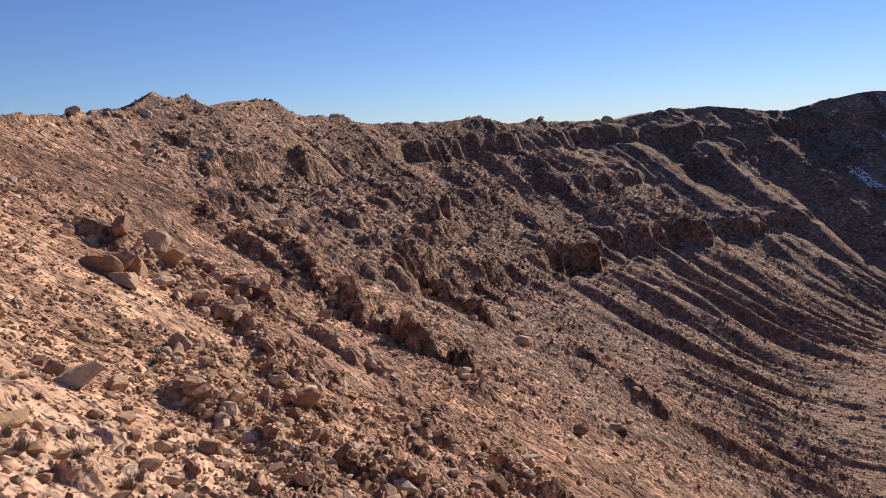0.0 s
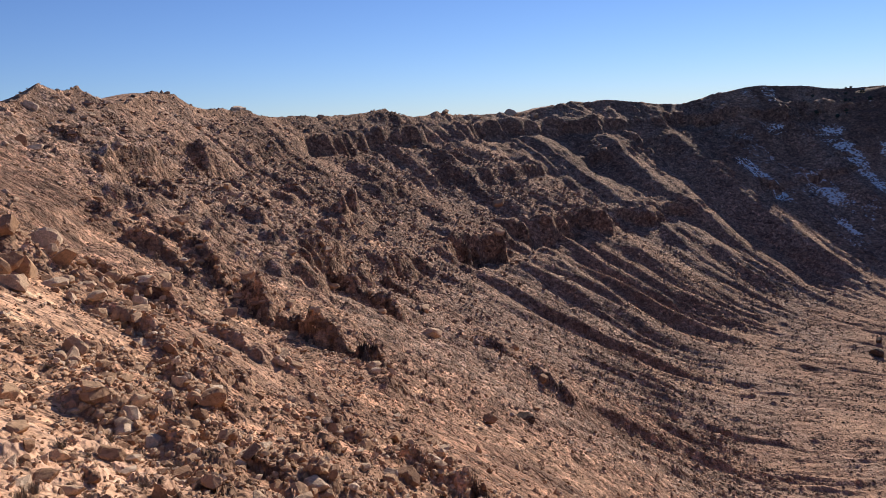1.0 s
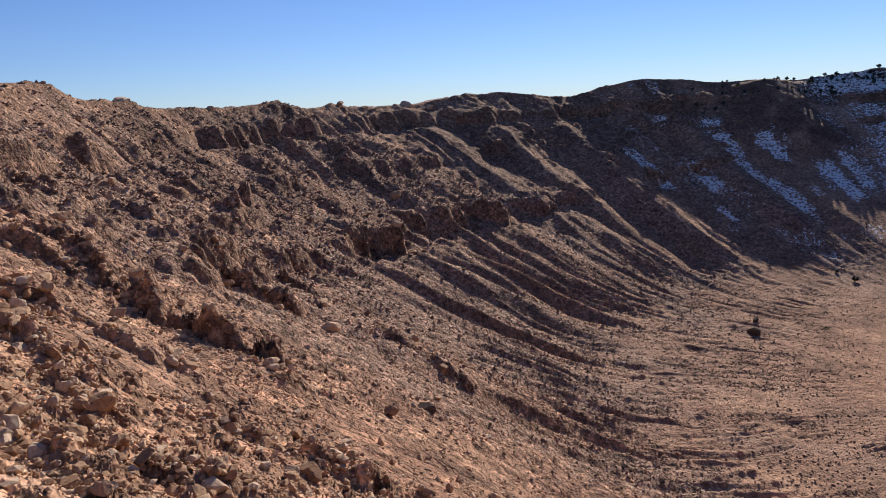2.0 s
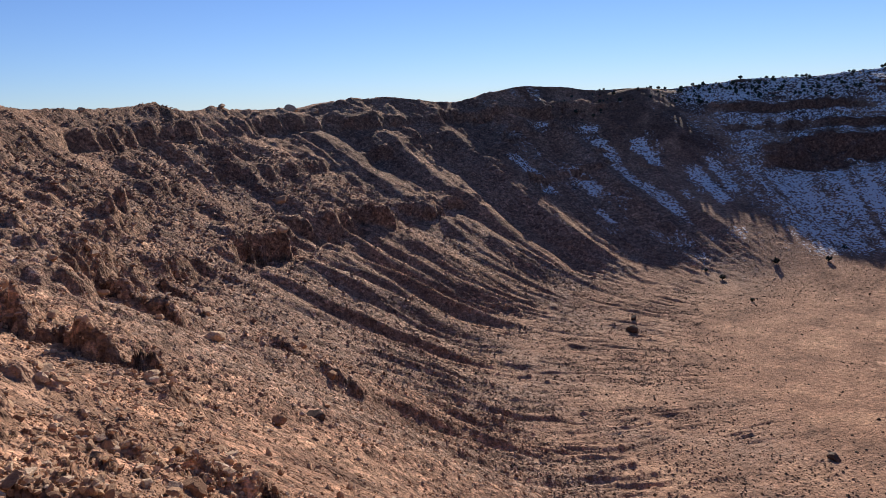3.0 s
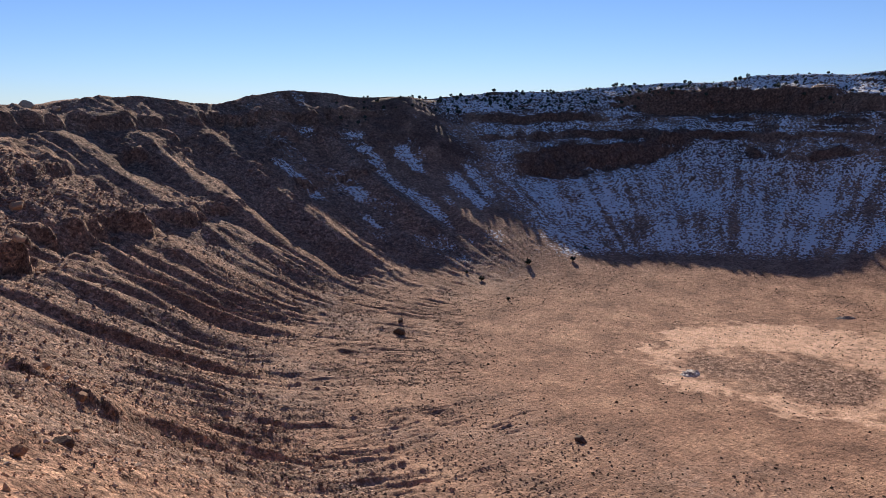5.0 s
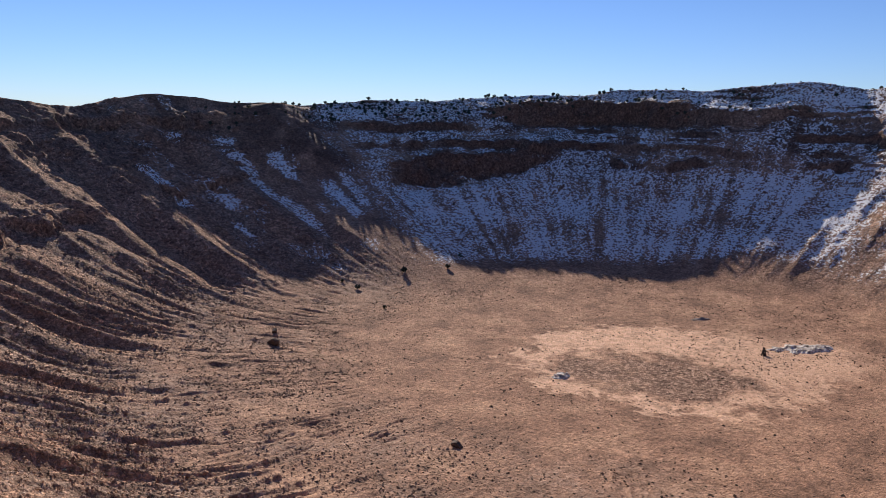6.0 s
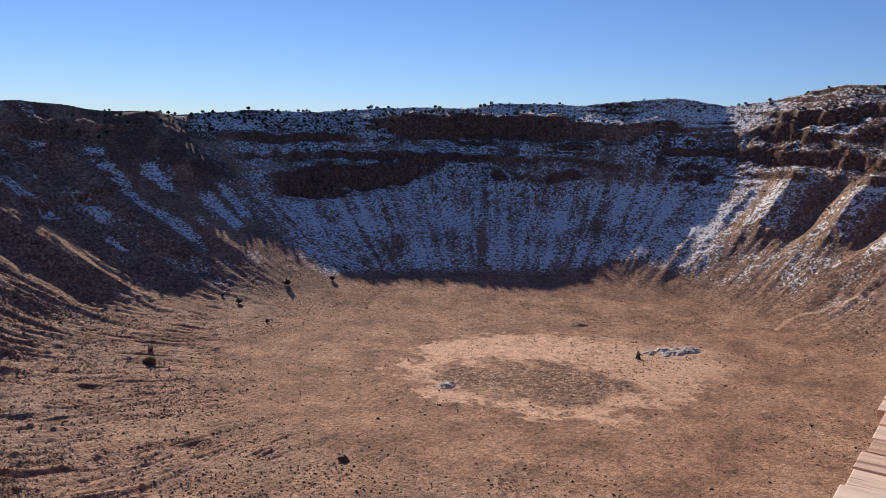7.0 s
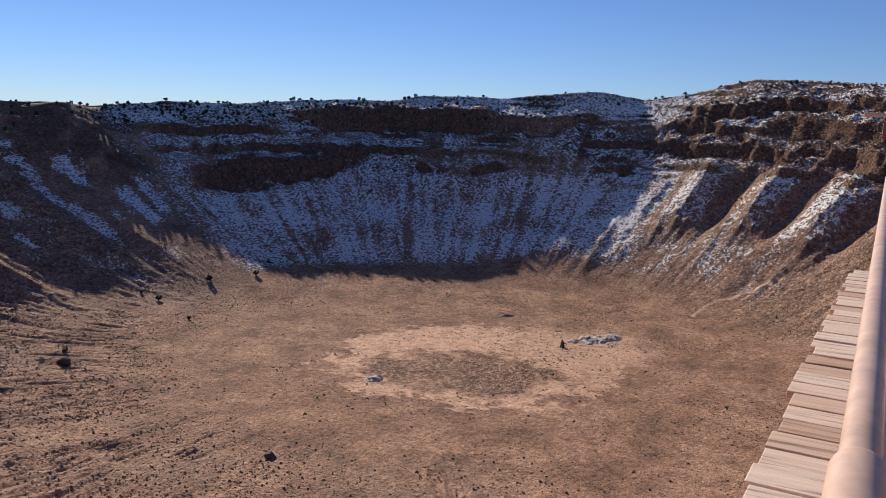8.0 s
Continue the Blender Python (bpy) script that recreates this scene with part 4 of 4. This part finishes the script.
rubble("rim_brush", 2600, (28, 92), (760, 1120), 0.8, 3.0, 41, 1, "dark low junipers and brush dotting the snowy wall", on_bench, BRUSH, on_wall=False)
rng = random.Random(31)
for az, dist, size in ((42.0, 658, 4.6), (45.4, 694, 5.0), (48.6, 710, 4.6), (49.5, 745, 4.2), (40.9, 674, 3.2), (44.0, 604, 3.0)):
    x, y = from_polar(az, dist)
    put_tree(x, y, height(x, y), size, rng, "dark juniper on the crater floor", "junipers on the floor")


# ---- old mine spoil and ruin on the floor ----
def heap(name, az, dist, half, tall, seed, material, label, turn=0.0):
    cx, cy = from_polar(az, dist)
    n, m = 46, 30
    u, v = np.meshgrid(np.linspace(-1.15, 1.15, n), np.linspace(-1.15, 1.15, m), indexing="ij")
    c, s_ = math.cos(turn), math.sin(turn)
    lx, ly = u * half[0], v * half[1]
    x, y = cx + lx * c - ly * s_, cy + lx * s_ + ly * c
    e = np.hypot(u, v) + 0.55 * fbm(x / 6 + seed, y / 6, 4, 2, 0.65)
    g, _, _ = terrain(x.ravel(), y.ravel())
    z = g.reshape(x.shape) - 0.5 + (1 - step(0.25, 1.0, e)) * tall * (0.6 + 0.9 * vn(x / 4, y / 4, seed)) + 0.5 * (1 - step(0.8, 1.05, e)) + 0.5 * fbm(x / 1.5, y / 1.5, 3, 1) * (1 - step(0.7, 1.0, e))
    verts = np.stack([x.ravel(), y.ravel(), z.ravel()], -1)
    faces = [(i * m + j, (i + 1) * m + j, (i + 1) * m + j + 1, i * m + j + 1) for i in range(n - 1) for j in range(m - 1)]
    ob = part(name, (verts.tolist(), faces), material)
    return tagged(ob, label, "mound")


SPOIL = rock_material("spoil", [(0.0, (0.30, 0.25, 0.21)), (1.0, (0.34, 0.28, 0.23))], 0.25)


def spoil_material():
    m, nt, bsdf = mat("pale_spoil")
    pos = node(nt, "ShaderNodeNewGeometry").outputs["Position"]
    n = node(nt, "ShaderNodeTexNoise", {"Vector": pos, "Scale": 0.32, "Detail": 7.0, "Roughness": 0.7}).outputs[0]
    nt.links.new(ramp(nt, n, [(0.36, (0.18, 0.14, 0.115)), (0.47, (0.46, 0.37, 0.29)), (0.58, (0.84, 0.75, 0.65))]), bsdf.inputs["Base Color"])
    bsdf.inputs["Roughness"].default_value = 0.95
    return m


PALE_SPOIL = spoil_material()
heap("spoil_mound", 73.4, 566, (23, 10), 1.7, 3, PALE_SPOIL, "pale grey and dark mine spoil heap on the floor", -0.75)
heap("spoil_mound", 57.2, 456, (6.5, 5.5), 1.9, 5, PALE_SPOIL, "small pale spoil mound on the sandy ring", 0.3)
heap("spoil_mound", 66.6, 620, (9, 4), 1.4, 6, SPOIL, "low grey spoil heap beside the sandy ring", -0.6)
DARK_TIMBER = plain("dark_timber", (0.05, 0.04, 0.035), 0.85)


def build_ruin():
    ruin = tagged(new("mine_ruin"), "dark timber remains of an old mine frame", "ruin")
    x, y = from_polar(71.0, 540)
    ruin.location = (x, y, height(x, y))
    for a, b in (((-1.6, 1.0, -0.5), (-0.3, 0.2, 5.6)), ((1.5, -0.8, -0.5), (0.3, 0.0, 5.0)), ((-2.2, -0.6, -0.5), (-0.8, -0.2, 3.8))):
        ob = part("post", tube(a, b, 0.45, 8, 0.3), DARK_TIMBER, ruin)
    part("beam", tube((-2.0, 0.3, 2.4), (1.6, -0.6, 2.9), 0.4, 8), DARK_TIMBER, ruin)
    ob = part("hopper", box(2.6, 1.8, 1.9, 0.1), DARK_TIMBER, ruin)
    ob.location, ob.rotation_euler = (0.6, -0.2, 0.8), (0.05, 0.1, 0.5)


build_ruin()


# ---- dry shrubs on the near slope ----
DRY = plain("dry_twigs", (0.23, 0.17, 0.125), 0.9)


def shrub_mesh(seed):
    nr = np.random.RandomState(seed)
    vs, fs = [], []
    for i in range(240):
        a, lean = nr.uniform(0, 6.28), nr.uniform(0.1, 1.1)
        d = np.array([math.cos(a) * math.sin(lean), math.sin(a) * math.sin(lean), math.cos(lean)])
        side = np.array([-math.sin(a), math.cos(a), nr.uniform(-0.4, 0.4)])
        length, w = nr.uniform(0.3, 0.7), nr.uniform(0.004, 0.010)
        base = d * 0.05 + nr.uniform(-0.12, 0.12, 3) * (1, 1, 0)
        tip = base + d * length + nr.uniform(-0.1, 0.1, 3)
        k = len(vs)
        midp = base + d * length * 0.55
        vs += [base - side * w, base + side * w, midp + side * w * 0.8, midp - side * w * 0.8, tip]
        fs += [(k, k + 1, k + 2, k + 3), (k + 3, k + 2, k + 4)]
    me = bpy.data.meshes.new("shrub")
    me.from_pydata([tuple(v) for v in vs], [], fs)
    me.materials.append(DRY)
    return me


SHRUBS = [shrub_mesh(s) for s in (1, 2, 3, 4)]


def plant_shrubs():
    rng, nr = random.Random(17), np.random.RandomState(18)
    az, d = nr.uniform(-31, 4, 400), 20 * (110 / 20) ** nr.uniform(0, 1, 400)
    x, y = d * np.sin(np.radians(az)), d * np.cos(np.radians(az))
    ok = vn(x / 7, y / 7, 3) > 0.5
    x, y = x[ok][:110], y[ok][:110]
    z, _, _ = terrain(x, y)
    for i in range(len(x)):
        ob = new("dry_shrub", rng.choice(SHRUBS))
        size = rng.uniform(0.4, 0.95)
        ob.location, ob.scale, ob.rotation_euler = (x[i], y[i], z[i] - 0.03), (size, size, size * rng.uniform(0.6, 0.9)), (0, 0, rng.uniform(0, 6.28))
        tagged(ob, "dry grey-brown twiggy shrub among the stones", "shrub", "dry shrubs")


plant_shrubs()
